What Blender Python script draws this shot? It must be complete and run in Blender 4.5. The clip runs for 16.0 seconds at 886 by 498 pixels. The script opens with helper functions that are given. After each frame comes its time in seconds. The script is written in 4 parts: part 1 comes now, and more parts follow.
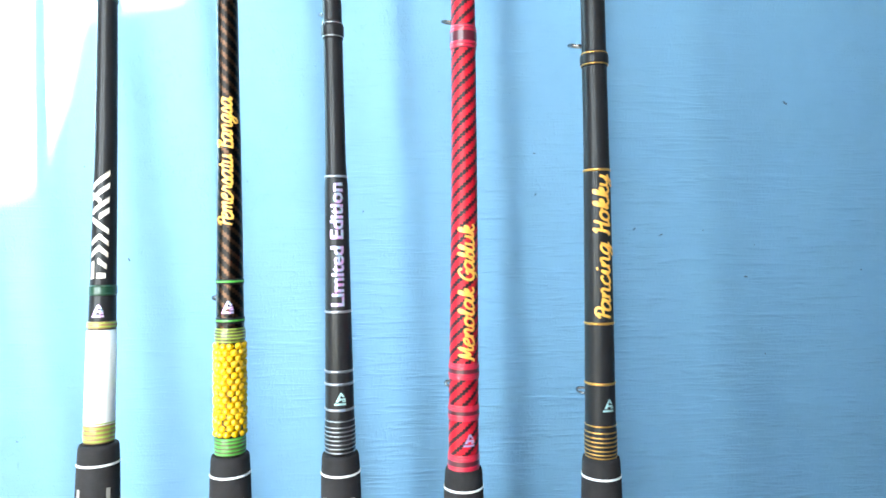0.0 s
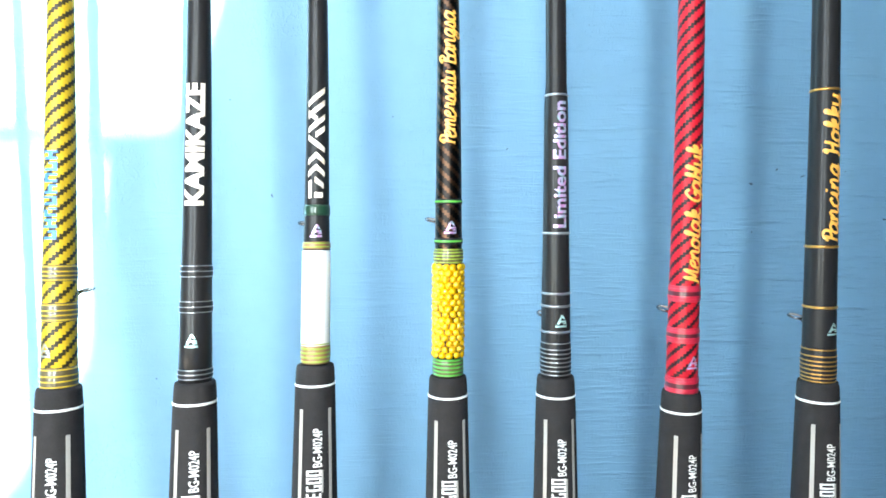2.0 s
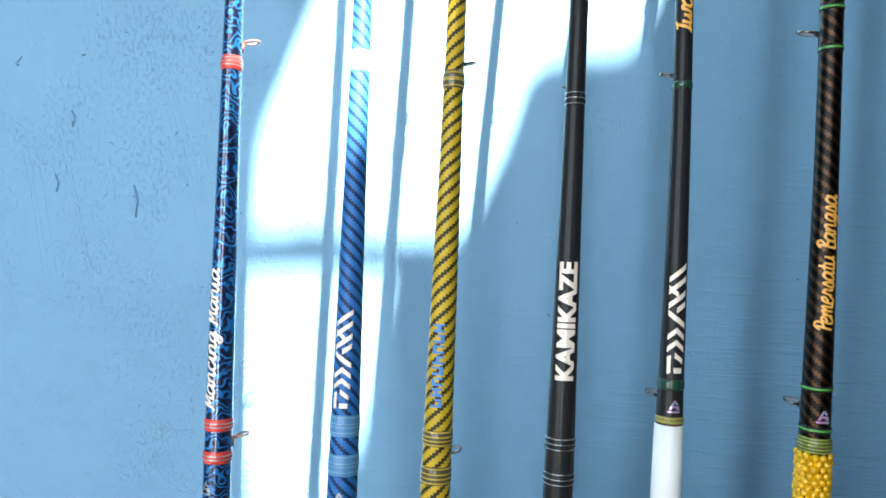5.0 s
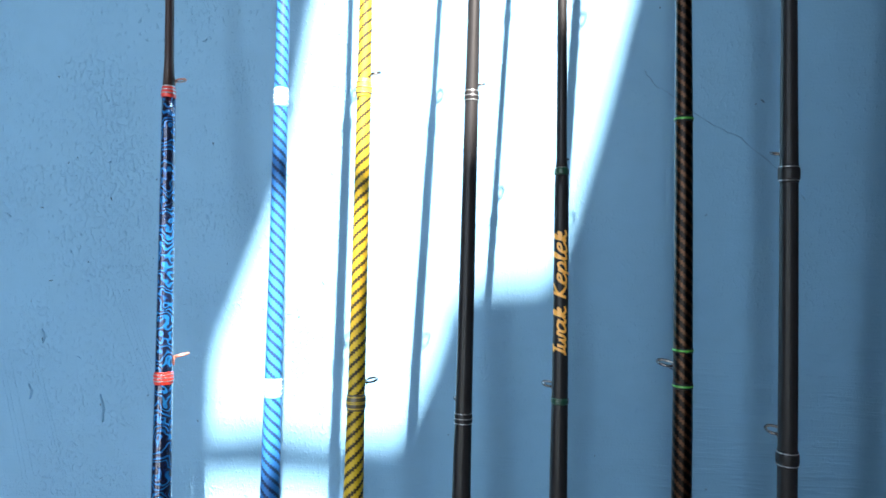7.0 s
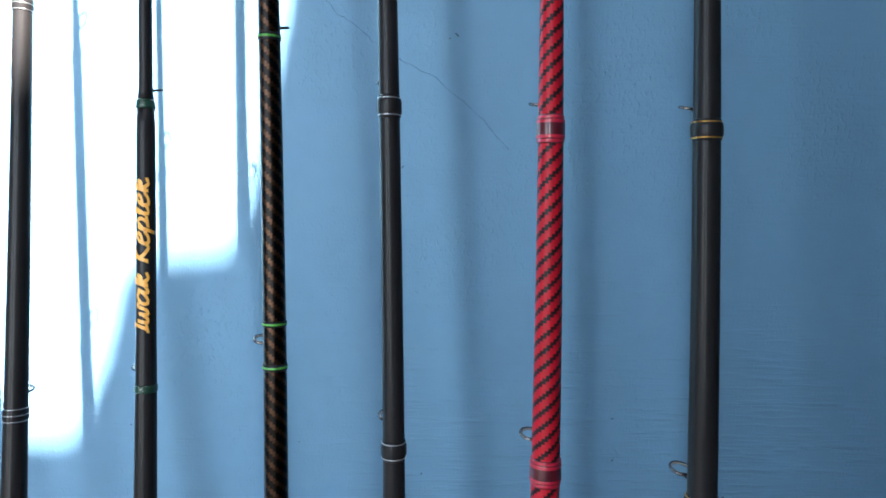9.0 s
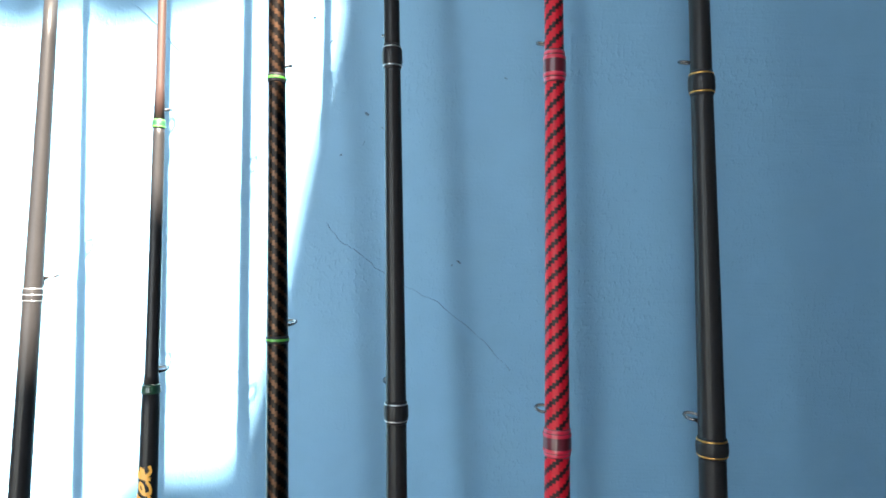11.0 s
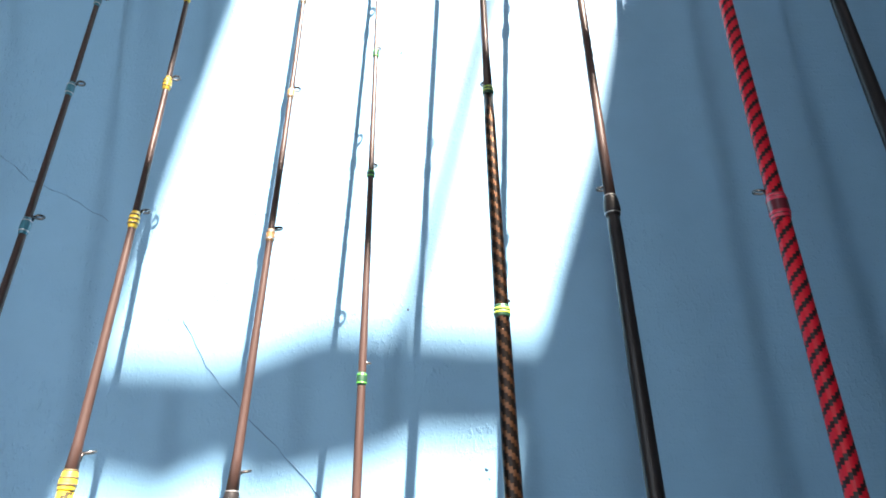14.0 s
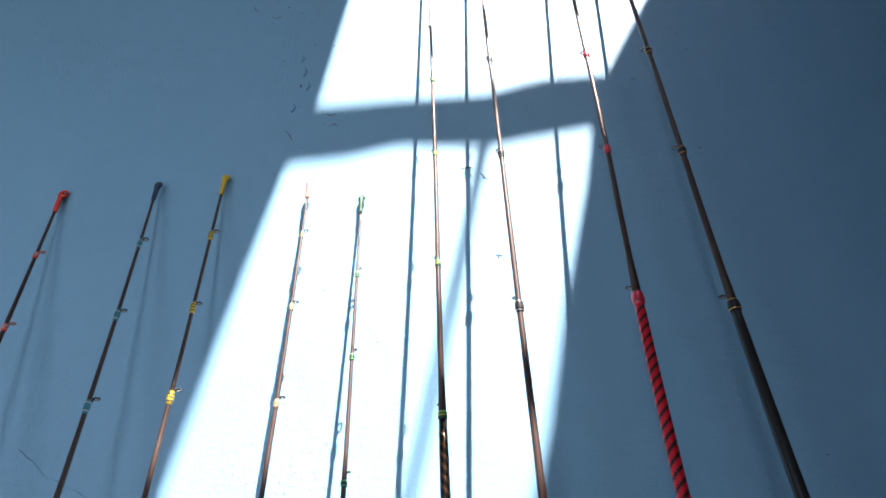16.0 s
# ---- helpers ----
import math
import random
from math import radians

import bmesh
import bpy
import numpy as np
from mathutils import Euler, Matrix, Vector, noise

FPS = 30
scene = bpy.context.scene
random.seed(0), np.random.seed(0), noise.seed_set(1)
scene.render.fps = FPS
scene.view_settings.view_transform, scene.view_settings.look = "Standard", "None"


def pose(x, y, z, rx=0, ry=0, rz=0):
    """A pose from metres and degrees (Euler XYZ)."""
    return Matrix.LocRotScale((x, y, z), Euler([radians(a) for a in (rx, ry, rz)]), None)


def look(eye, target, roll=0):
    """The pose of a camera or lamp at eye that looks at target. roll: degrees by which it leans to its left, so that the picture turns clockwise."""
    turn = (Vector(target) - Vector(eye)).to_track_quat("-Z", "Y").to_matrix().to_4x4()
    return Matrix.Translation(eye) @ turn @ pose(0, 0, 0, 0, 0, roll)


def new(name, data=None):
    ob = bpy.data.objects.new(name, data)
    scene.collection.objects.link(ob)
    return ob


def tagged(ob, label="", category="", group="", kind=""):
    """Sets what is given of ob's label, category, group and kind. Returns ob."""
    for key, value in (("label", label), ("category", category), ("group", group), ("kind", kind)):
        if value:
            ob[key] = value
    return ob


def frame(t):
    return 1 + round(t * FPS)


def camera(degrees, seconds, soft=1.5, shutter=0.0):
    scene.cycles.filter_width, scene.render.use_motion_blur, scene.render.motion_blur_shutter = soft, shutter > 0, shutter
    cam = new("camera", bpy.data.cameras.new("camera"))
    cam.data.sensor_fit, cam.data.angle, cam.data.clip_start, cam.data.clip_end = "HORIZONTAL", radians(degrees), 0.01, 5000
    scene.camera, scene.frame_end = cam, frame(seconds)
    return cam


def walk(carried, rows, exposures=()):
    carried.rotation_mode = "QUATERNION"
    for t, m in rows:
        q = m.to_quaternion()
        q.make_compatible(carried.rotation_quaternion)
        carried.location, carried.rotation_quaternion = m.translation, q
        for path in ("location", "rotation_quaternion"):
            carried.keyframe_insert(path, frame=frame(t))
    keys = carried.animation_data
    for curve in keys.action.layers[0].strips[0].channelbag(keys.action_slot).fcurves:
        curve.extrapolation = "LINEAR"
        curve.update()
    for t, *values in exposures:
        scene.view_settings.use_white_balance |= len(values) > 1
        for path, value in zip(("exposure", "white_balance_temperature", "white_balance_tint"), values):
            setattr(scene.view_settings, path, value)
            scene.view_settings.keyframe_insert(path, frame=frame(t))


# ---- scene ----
cam = camera(69.12, 16.0, soft=1.7)
PATH = [
    (0, (0.2539, -0.4631, 0.7402), (0.3963, 1.5084, 0.4353), -0.05),
    (0.5, (0.2284, -0.4616, 0.7387), (0.3504, 1.5083, 0.4149), 0.07),
    (1, (0.2025, -0.4554, 0.73), (0.3202, 1.5086, 0.3709), 0.12),
    (1.5, (0.18, -0.4551, 0.7231), (0.3125, 1.5024, 0.3348), 0.18),
    (2, (0.1513, -0.455, 0.7164), (0.2952, 1.5005, 0.3225), 0.34),
    (2.5, (0.1243, -0.4569, 0.7121), (0.2602, 1.4956, 0.3005), 0.31),
    (3, (0.095, -0.4605, 0.7077), (0.2067, 1.4945, 0.3008), 0.15),
    (3.2, (0.0815, -0.4619, 0.7074), (0.1582, 1.4952, 0.3024), 0.14),
    (5.3, (0.0399, -0.445, 0.8011), (-0.2119, 1.5149, 0.4926), 0.57),
    (5.5, (0.0423, -0.4397, 0.8126), (-0.217, 1.5214, 0.5179), 0.06),
    (6, (0.0546, -0.4383, 0.8668), (-0.2218, 1.5224, 0.5856), -0.70),
    (6.5, (0.0729, -0.453, 0.9193), (-0.2173, 1.503, 0.6196), -1.05),
    (7, (0.0964, -0.4567, 0.9488), (-0.1577, 1.4999, 0.6215), -0.44),
    (7.5, (0.1418, -0.4325, 0.9399), (0.0218, 1.5283, 0.5649), 0.63),
    (8, (0.1991, -0.414, 0.9286), (0.1773, 1.5489, 0.5454), 0.31),
    (8.2, (0.2126, -0.4075, 0.9204), (0.2061, 1.5516, 0.5177), 0.23),
    (10.5, (0.2649, -0.3678, 0.9997), (0.2138, 1.5864, 0.5771), 1.23),
    (11, (0.2396, -0.3701, 1.0295), (0.245, 1.6133, 0.7726), 0.67),
    (11.5, (0.2029, -0.3761, 1.0428), (0.1948, 1.6165, 0.871), 1.20),
    (12, (0.1668, -0.3733, 1.0525), (0.0891, 1.625, 1.0202), 0.27),
    (12.5, (0.152, -0.371, 1.0603), (0.047, 1.6241, 1.1523), -0.56),
    (13, (0.1516, -0.3692, 1.0704), (0.0946, 1.6159, 1.3075), -0.03),
    (13.5, (0.1521, -0.3493, 1.0912), (0.1192, 1.6083, 1.4993), 0.28),
    (14, (0.1464, -0.3324, 1.1222), (0.1493, 1.5816, 1.7025), -0.08),
    (14.5, (0.1607, -0.3516, 1.1431), (0.1735, 1.5136, 1.8646), -0.83),
    (15, (0.1713, -0.3777, 1.1611), (0.1433, 1.4541, 1.9634), -0.82),
    (15.5, (0.1723, -0.3987, 1.1784), (0.1525, 1.3987, 2.0553), -0.88),
    (16, (0.1785, -0.4134, 1.1962), (0.135, 1.3549, 2.1297), -1.42),
]
EXPOSURES = [(0.0, 5.6, 6900, 6), (1.5, 5.45, 7000, 7), (2.25, 5.2, 7100, 7), (3.0, 4.75, 7300, 6), (5.5, 3.55, 6500, 9), (7.0, 3.2, 6300, 11), (8.2, 3.45, 6300, 12),
             (10.5, 4.35, 6800, 11), (11.0, 4.05, 6900, 9), (11.5, 3.7, 7100, 9), (12.0, 3.5, 7200, 10), (12.5, 3.3, 7100, 11), (13.5, 3.15, 6900, 14), (14.5, 3.0, 6900, 16), (16.0, 2.63, 6500, 16)]
walk(cam, [(t, look(eye, target, roll)) for t, eye, target, roll in PATH], EXPOSURES)

# ---- light ----
SUN_WAY = Vector((-0.50, 1.0, -1.88)).normalized()
world = bpy.data.worlds.new("world")
scene.world = world
world.use_nodes = True
wt = world.node_tree
sky = wt.nodes.new("ShaderNodeTexSky")
sky.sky_type, sky.sun_disc = "NISHITA", False
sky.sun_elevation = math.asin(-SUN_WAY.z)
sky.sun_rotation = math.atan2(-SUN_WAY.x, -SUN_WAY.y)
bg = wt.nodes["Background"]
bg.inputs[1].default_value = 0.06
wt.links.new(sky.outputs[0], bg.inputs[0])

sun = new("sun", bpy.data.lights.new("sun", "SUN"))
sun.data.energy, sun.data.angle, sun.data.color = 5.0, radians(0.65), (1.0, 0.90, 0.79)
sun.matrix_world = look((1.5, -4, 5), Vector((1.5, -4, 5)) + SUN_WAY)

# two lamps added behind the path in unseen openings; soft shadows suggest their directions
for name, x, wide, watts in (("unseen_daylight_left", -0.66, 0.60, 0.78), ("unseen_daylight_front", -0.05, 0.18, 0.46)):
    lamp = new(name, bpy.data.lights.new(name, "AREA"))
    lamp.data.shape, lamp.data.size, lamp.data.size_y = "RECTANGLE", wide, 1.1
    lamp.data.energy, lamp.data.color = watts, (0.90, 0.98, 1.0)
    lamp.matrix_world = look((x, -1.27, 1.2), (x, 0, 1.2))


# ---- materials ----
def mat(name, color=(0.5, 0.5, 0.5), rough=0.5, metal=0.0, coat=0.0, vary=0.12, grain=900.0, bump=0.0, spec=0.5):
    """A surface with a two-scale change of tone and an optional fine relief."""
    m = bpy.data.materials.new(name)
    m.use_nodes = True
    nt = m.node_tree
    b = nt.nodes["Principled BSDF"]
    b.inputs["Roughness"].default_value, b.inputs["Metallic"].default_value = rough, metal
    b.inputs["Coat Weight"].default_value, b.inputs["Coat Roughness"].default_value = coat, 0.08
    b.inputs["Specular IOR Level"].default_value = spec
    tc = nt.nodes.new("ShaderNodeTexCoord")
    n1, n2 = nt.nodes.new("ShaderNodeTexNoise"), nt.nodes.new("ShaderNodeTexNoise")
    n1.inputs["Scale"].default_value, n2.inputs["Scale"].default_value = grain, grain / 14
    n1.inputs["Detail"].default_value = 3
    add = nt.nodes.new("ShaderNodeMath")
    nt.links.new(tc.outputs["Object"], n1.inputs["Vector"])
    nt.links.new(tc.outputs["Object"], n2.inputs["Vector"])
    nt.links.new(n1.outputs[0], add.inputs[0])
    nt.links.new(n2.outputs[0], add.inputs[1])
    mr = nt.nodes.new("ShaderNodeMapRange")
    mr.inputs[1].default_value, mr.inputs[2].default_value = 0.6, 1.4
    mr.inputs[3].default_value, mr.inputs[4].default_value = 1 - vary, 1 + vary
    nt.links.new(add.outputs[0], mr.inputs[0])
    mul = nt.nodes.new("ShaderNodeVectorMath")
    mul.operation = "MULTIPLY"
    mul.inputs[0].default_value = color
    nt.links.new(mr.outputs[0], mul.inputs[1])
    nt.links.new(mul.outputs[0], b.inputs["Base Color"])
    if bump:
        bp = nt.nodes.new("ShaderNodeBump")
        bp.inputs["Strength"].default_value, bp.inputs["Distance"].default_value = bump, 0.0006
        nt.links.new(n1.outputs[0], bp.inputs["Height"])
        nt.links.new(bp.outputs[0], b.inputs["Normal"])
    return m


def weave(name, color, dark, rise=1.0, cell=0.00105, steps=5, duty=0.5, metal=0.0, rough=0.42):
    """Woven carbon cloth: stepped diagonal ribs, laid out by the u (around) and v (along) of the tube in metres."""
    m = mat(name, color, rough, metal, 0.04, spec=0.22)
    nt = m.node_tree
    b = nt.nodes["Principled BSDF"]

    def node(op, a, c=None):
        n = nt.nodes.new("ShaderNodeMath")
        n.operation = op
        for i, v in ((0, a), (1, c)):
            if v is None:
                continue
            if isinstance(v, (int, float)):
                n.inputs[i].default_value = v
            else:
                nt.links.new(v, n.inputs[i])
        return n.outputs[0]

    uv = nt.nodes.new("ShaderNodeUVMap")
    uv.uv_map = "cloth"
    sep = nt.nodes.new("ShaderNodeSeparateXYZ")
    nt.links.new(uv.outputs[0], sep.inputs[0])
    iu = node("FLOOR", node("DIVIDE", sep.outputs[0], cell * 1.15))
    iv = node("FLOOR", node("DIVIDE", sep.outputs[1], cell))
    ph = node("FRACT", node("DIVIDE", node("SUBTRACT", iv, node("MULTIPLY", iu, rise)), steps))
    on = node("LESS_THAN", ph, duty)
    thread = node("SINE", node("MULTIPLY", node("DIVIDE", sep.outputs[0], cell * 1.15), 12.57))
    mix = nt.nodes.new("ShaderNodeMix")
    mix.data_type = "RGBA"
    mix.inputs[6].default_value = (*dark, 1)
    nt.links.new(on, mix.inputs[0])
    nt.links.new(nt.nodes["Vector Math"].outputs[0], mix.inputs[7])
    nt.links.new(mix.outputs[2], b.inputs["Base Color"])
    bp = nt.nodes.new("ShaderNodeBump")
    bp.inputs["Strength"].default_value, bp.inputs["Distance"].default_value = 0.25, 0.0003
    nt.links.new(node("ADD", on, node("MULTIPLY", thread, 0.2)), bp.inputs["Height"])
    nt.links.new(bp.outputs[0], b.inputs["Normal"])
    return m


def scroll(name):
    """Blue mother-of-pearl scrolls on a dark ground under clear lacquer."""
    m = mat(name, (0.02, 0.16, 0.42), 0.25, 0.35, 0.8)
    nt = m.node_tree
    b = nt.nodes["Principled BSDF"]
    tc = nt.nodes["Texture Coordinate"]
    wv = nt.nodes.new("ShaderNodeTexWave")
    wv.wave_type = "RINGS"
    wv.inputs["Scale"].default_value, wv.inputs["Distortion"].default_value = 60, 18.0
    wv.inputs["Detail"].default_value, wv.inputs["Detail Scale"].default_value = 1.2, 2.2
    nt.links.new(tc.outputs["Object"], wv.inputs["Vector"])
    rp = nt.nodes.new("ShaderNodeValToRGB")
    e = rp.color_ramp.elements
    e[0].position, e[0].color = 0.42, (0.012, 0.020, 0.060, 1)
    e[1].position, e[1].color = 0.97, (0.025, 0.24, 0.60, 1)
    k = rp.color_ramp.elements.new(0.68)
    k.color = (0.014, 0.075, 0.25, 1)
    nt.links.new(wv.outputs[1], rp.inputs[0])
    nt.links.new(rp.outputs[0], b.inputs["Base Color"])
    return m


def wall_paint():
    """Blue emulsion on hand-floated plaster: brush drag, ripples, pits and grime specks."""
    m = mat("wall_paint", (0.175, 0.37, 0.555), 0.62, vary=0.05, grain=60)
    nt = m.node_tree
    b = nt.nodes["Principled BSDF"]
    tc = nt.nodes["Texture Coordinate"]

    def noise_at(scale, detail, sx=1, sy=1, sz=1, turn=0.0):
        mp = nt.nodes.new("ShaderNodeMapping")
        mp.inputs["Scale"].default_value = (sx, sy, sz)
        mp.inputs["Rotation"].default_value = (0, turn, 0)
        n = nt.nodes.new("ShaderNodeTexNoise")
        n.inputs["Scale"].default_value, n.inputs["Detail"].default_value = scale, detail
        nt.links.new(tc.outputs["Object"], mp.inputs[0])
        nt.links.new(mp.outputs[0], n.inputs["Vector"])
        return n.outputs[0]

    def maths(op, a, c):
        n = nt.nodes.new("ShaderNodeMath")
        n.operation = op
        for i, v in ((0, a), (1, c)):
            if isinstance(v, (int, float)):
                n.inputs[i].default_value = v
            else:
                nt.links.new(v, n.inputs[i])
        return n.outputs[0]

    stroke = noise_at(34, 7, 0.42, 1, 5.0, 0.17)
    brush = maths("MULTIPLY", maths("MAXIMUM", maths("SUBTRACT", stroke, 0.55), 0.0), maths("MULTIPLY", noise_at(14, 2), 9.0))
    ripple = noise_at(9, 3)
    fine = noise_at(650, 3)
    lump = noise_at(120, 4)
    pits = maths("MULTIPLY", maths("MAXIMUM", maths("SUBTRACT", lump, 0.70), 0.0), -1.2)
    patch = maths("MAXIMUM", maths("SUBTRACT", noise_at(7, 2), 0.47), 0.0)
    blister = maths("MAXIMUM", maths("SUBTRACT", noise_at(330, 3, 1, 1, 0.7), 0.58), 0.0)
    pits = maths("ADD", pits, maths("MULTIPLY", maths("MULTIPLY", patch, blister), 26.0))
    place = nt.nodes.new("ShaderNodeSeparateXYZ")
    nt.links.new(tc.outputs["Object"], place.inputs[0])
    worked = nt.nodes.new("ShaderNodeMapRange")
    worked.inputs[1].default_value, worked.inputs[2].default_value = 0.85, 0.60
    worked.inputs[3].default_value, worked.inputs[4].default_value = 0.10, 1.4
    nt.links.new(place.outputs[2], worked.inputs[0])
    across = nt.nodes.new("ShaderNodeMapRange")
    across.inputs[1].default_value, across.inputs[2].default_value = 0.12, 0.42
    across.inputs[3].default_value, across.inputs[4].default_value = 0.15, 1.0
    nt.links.new(place.outputs[0], across.inputs[0])
    rough = nt.nodes.new("ShaderNodeMapRange")
    rough.inputs[1].default_value, rough.inputs[2].default_value = 0.0, -0.16
    rough.inputs[3].default_value, rough.inputs[4].default_value = 0.35, 1.5
    nt.links.new(place.outputs[0], rough.inputs[0])
    stipple = maths("MAXIMUM", maths("SUBTRACT", noise_at(420, 4, 1, 1, 0.6), 0.52), 0.0)
    clouds = maths("MAXIMUM", maths("SUBTRACT", noise_at(16, 3), 0.40), 0.0)
    upper = nt.nodes.new("ShaderNodeMapRange")
    upper.inputs[1].default_value, upper.inputs[2].default_value = 1.15, 1.40
    upper.inputs[3].default_value, upper.inputs[4].default_value = 1.0, 0.25
    nt.links.new(place.outputs[2], upper.inputs[0])
    stipple = maths("MULTIPLY", stipple, upper.outputs[0])
    pits = maths("ADD", maths("MULTIPLY", pits, rough.outputs[0]), maths("MULTIPLY", maths("MULTIPLY", stipple, clouds), maths("MULTIPLY", rough.outputs[0], 14.0)))
    bristle = maths("MAXIMUM", maths("SUBTRACT", noise_at(90, 6, 0.35, 1, 4.0, -0.25), 0.50), 0.0)
    brush = maths("MULTIPLY", maths("ADD", brush, maths("MULTIPLY", bristle, 3.2)), across.outputs[0])
    h = maths("ADD", maths("MULTIPLY", brush, worked.outputs[0]), maths("MULTIPLY", ripple, 2.0))
    h = maths("ADD", h, maths("ADD", maths("MULTIPLY", fine, 0.12), pits))
    bp = nt.nodes.new("ShaderNodeBump")
    bp.inputs["Strength"].default_value, bp.inputs["Distance"].default_value = 0.55, 0.0022
    nt.links.new(h, bp.inputs["Height"])
    nt.links.new(bp.outputs[0], b.inputs["Normal"])
    vo = nt.nodes.new("ShaderNodeTexVoronoi")
    vo.inputs["Scale"].default_value = 22
    nt.links.new(tc.outputs["Object"], vo.inputs["Vector"])
    speck = maths("LESS_THAN", maths("ADD", vo.outputs[0], maths("MULTIPLY", fine, 0.03)), 0.028)
    mix = nt.nodes.new("ShaderNodeMix")
    mix.data_type = "RGBA"
    mix.inputs[7].default_value = (0.05, 0.09, 0.14, 1)
    nt.links.new(speck, mix.inputs[0])
    nt.links.new(nt.nodes["Vector Math"].outputs[0], mix.inputs[6])
    nt.links.new(mix.outputs[2], b.inputs["Base Color"])
    return m


M_WALL = wall_paint()
# dark tone for the unseen walls, lowered to cut bounced light
M_UNSEEN = mat("unseen_wall_dark", (0.08, 0.12, 0.17), 0.8, grain=40)
M_FLOOR = mat("cement_floor", (0.19, 0.18, 0.17), 0.8, grain=60, bump=0.3)
M_ROOF = mat("roof_sheet", (0.22, 0.19, 0.17), 0.7, grain=30)
M_BLACK = mat("black_lacquer", (0.017, 0.0165, 0.0175), 0.42, coat=0.10, spec=0.2)
M_BLANK = mat("bare_graphite", (0.043, 0.026, 0.023), 0.40, coat=0.05, spec=0.3)
M_FOAM = mat("black_foam", (0.022, 0.020, 0.021), 0.85, vary=0.25, grain=2200, bump=0.35, spec=0.3)
M_WHITE = mat("white_print", (0.85, 0.84, 0.82), 0.5, vary=0.04)
M_GREY = mat("pale_grey_inlay", (0.40, 0.375, 0.345), 0.6, vary=0.08)
M_TAPE = mat("white_reflecting_tape", (0.93, 0.93, 0.91), 0.35, vary=0.02)
M_SILVER = mat("silver_thread", (0.42, 0.44, 0.46), 0.3, metal=0.8)
M_GOLD = mat("gold_thread", (0.62, 0.33, 0.08), 0.3, metal=0.7)
M_AMBER = mat("amber_foil", (0.97, 0.47, 0.09), 0.35, metal=0.0, vary=0.15)
M_PALEFOIL = mat("white_copper_foil", (0.94, 0.80, 0.68), 0.35, metal=0.1, vary=0.1)
M_TEALFOIL = mat("teal_foil", (0.46, 0.70, 0.68), 0.3, metal=0.3, vary=0.3, grain=500)
M_HOLO = mat("rainbow_foil", (0.62, 0.58, 0.72), 0.25, metal=0.4, vary=0.35, grain=420)
holo = M_HOLO.node_tree
ramp = holo.nodes.new("ShaderNodeValToRGB")
ramp.color_ramp.elements[0].position, ramp.color_ramp.elements[0].color = 0.35, (0.75, 0.32, 0.62, 1)
ramp.color_ramp.elements[1].position, ramp.color_ramp.elements[1].color = 0.68, (0.40, 0.72, 0.68, 1)
mid = ramp.color_ramp.elements.new(0.52)
mid.color = (0.60, 0.52, 0.80, 1)
holo.links.new(holo.nodes["Noise Texture"].outputs[0], ramp.inputs[0])
holo.links.new(ramp.outputs[0], holo.nodes["Principled BSDF"].inputs["Base Color"])
M_STEEL = mat("guide_steel", (0.18, 0.17, 0.17), 0.25, metal=0.9)
M_STEEL_RED = mat("guide_copper", (0.62, 0.25, 0.18), 0.3, metal=0.6)
M_CERAMIC = mat("ring_ceramic", (0.30, 0.28, 0.27), 0.2, coat=0.5)
M_RED = mat("red_thread", (0.75, 0.05, 0.03), 0.4, coat=0.5)
M_PINK = mat("crimson_thread", (0.55, 0.02, 0.05), 0.4, coat=0.5)
M_DARKRED = mat("dark_red_thread", (0.10, 0.012, 0.02), 0.35, coat=0.5)
M_PALEBLUE = mat("pale_blue_thread", (0.20, 0.40, 0.55), 0.4, coat=0.5)
M_MIDBLUE = mat("mid_blue_thread", (0.085, 0.25, 0.47), 0.4, coat=0.3)
M_TEAL = mat("teal_thread", (0.03, 0.16, 0.22), 0.4, coat=0.4)
M_YELLOW = mat("yellow_thread", (0.62, 0.42, 0.03), 0.4, coat=0.5)
M_OLIVE = mat("dark_olive_thread", (0.09, 0.07, 0.03), 0.4, coat=0.5)
M_GREEN = mat("bright_green_thread", (0.08, 0.38, 0.05), 0.4, coat=0.5)
M_DKGREEN = mat("dark_green_thread", (0.010, 0.050, 0.026), 0.4, coat=0.5)
M_LIME = mat("lime_thread", (0.30, 0.42, 0.05), 0.4, coat=0.5)
M_BROWN = mat("brown_thread", (0.30, 0.17, 0.07), 0.45, coat=0.4)
M_BEAD = mat("yellow_bead", (0.88, 0.50, 0.005), 0.22, metal=0.35, coat=0.6, vary=0.1)
M_BLUEINK = mat("blue_print", (0.05, 0.22, 0.55), 0.4)
M_CRACK = mat("hairline_crack", (0.14, 0.27, 0.41), 0.9)
M_CHIP = mat("paint_chip", (0.085, 0.15, 0.22), 0.9)
W_BLUE = weave("blue_carbon_cloth", (0.028, 0.155, 0.45), (0.009, 0.030, 0.085), rise=-1.0, cell=0.00112)
W_YELLOW = weave("yellow_carbon_cloth", (0.58, 0.385, 0.024), (0.034, 0.028, 0.012), rise=1.0, cell=0.00122)
W_RED = weave("red_carbon_cloth", (0.54, 0.012, 0.026), (0.022, 0.008, 0.010), rise=1.0, cell=0.00118, duty=0.44)
W_DARK = weave("dark_carbon_cloth", (0.080, 0.042, 0.025), (0.015, 0.013, 0.012), rise=-1.0, cell=0.0011, steps=5, duty=0.30, metal=0.95, rough=0.30)
M_SCROLL = scroll("blue_pearl_scroll")


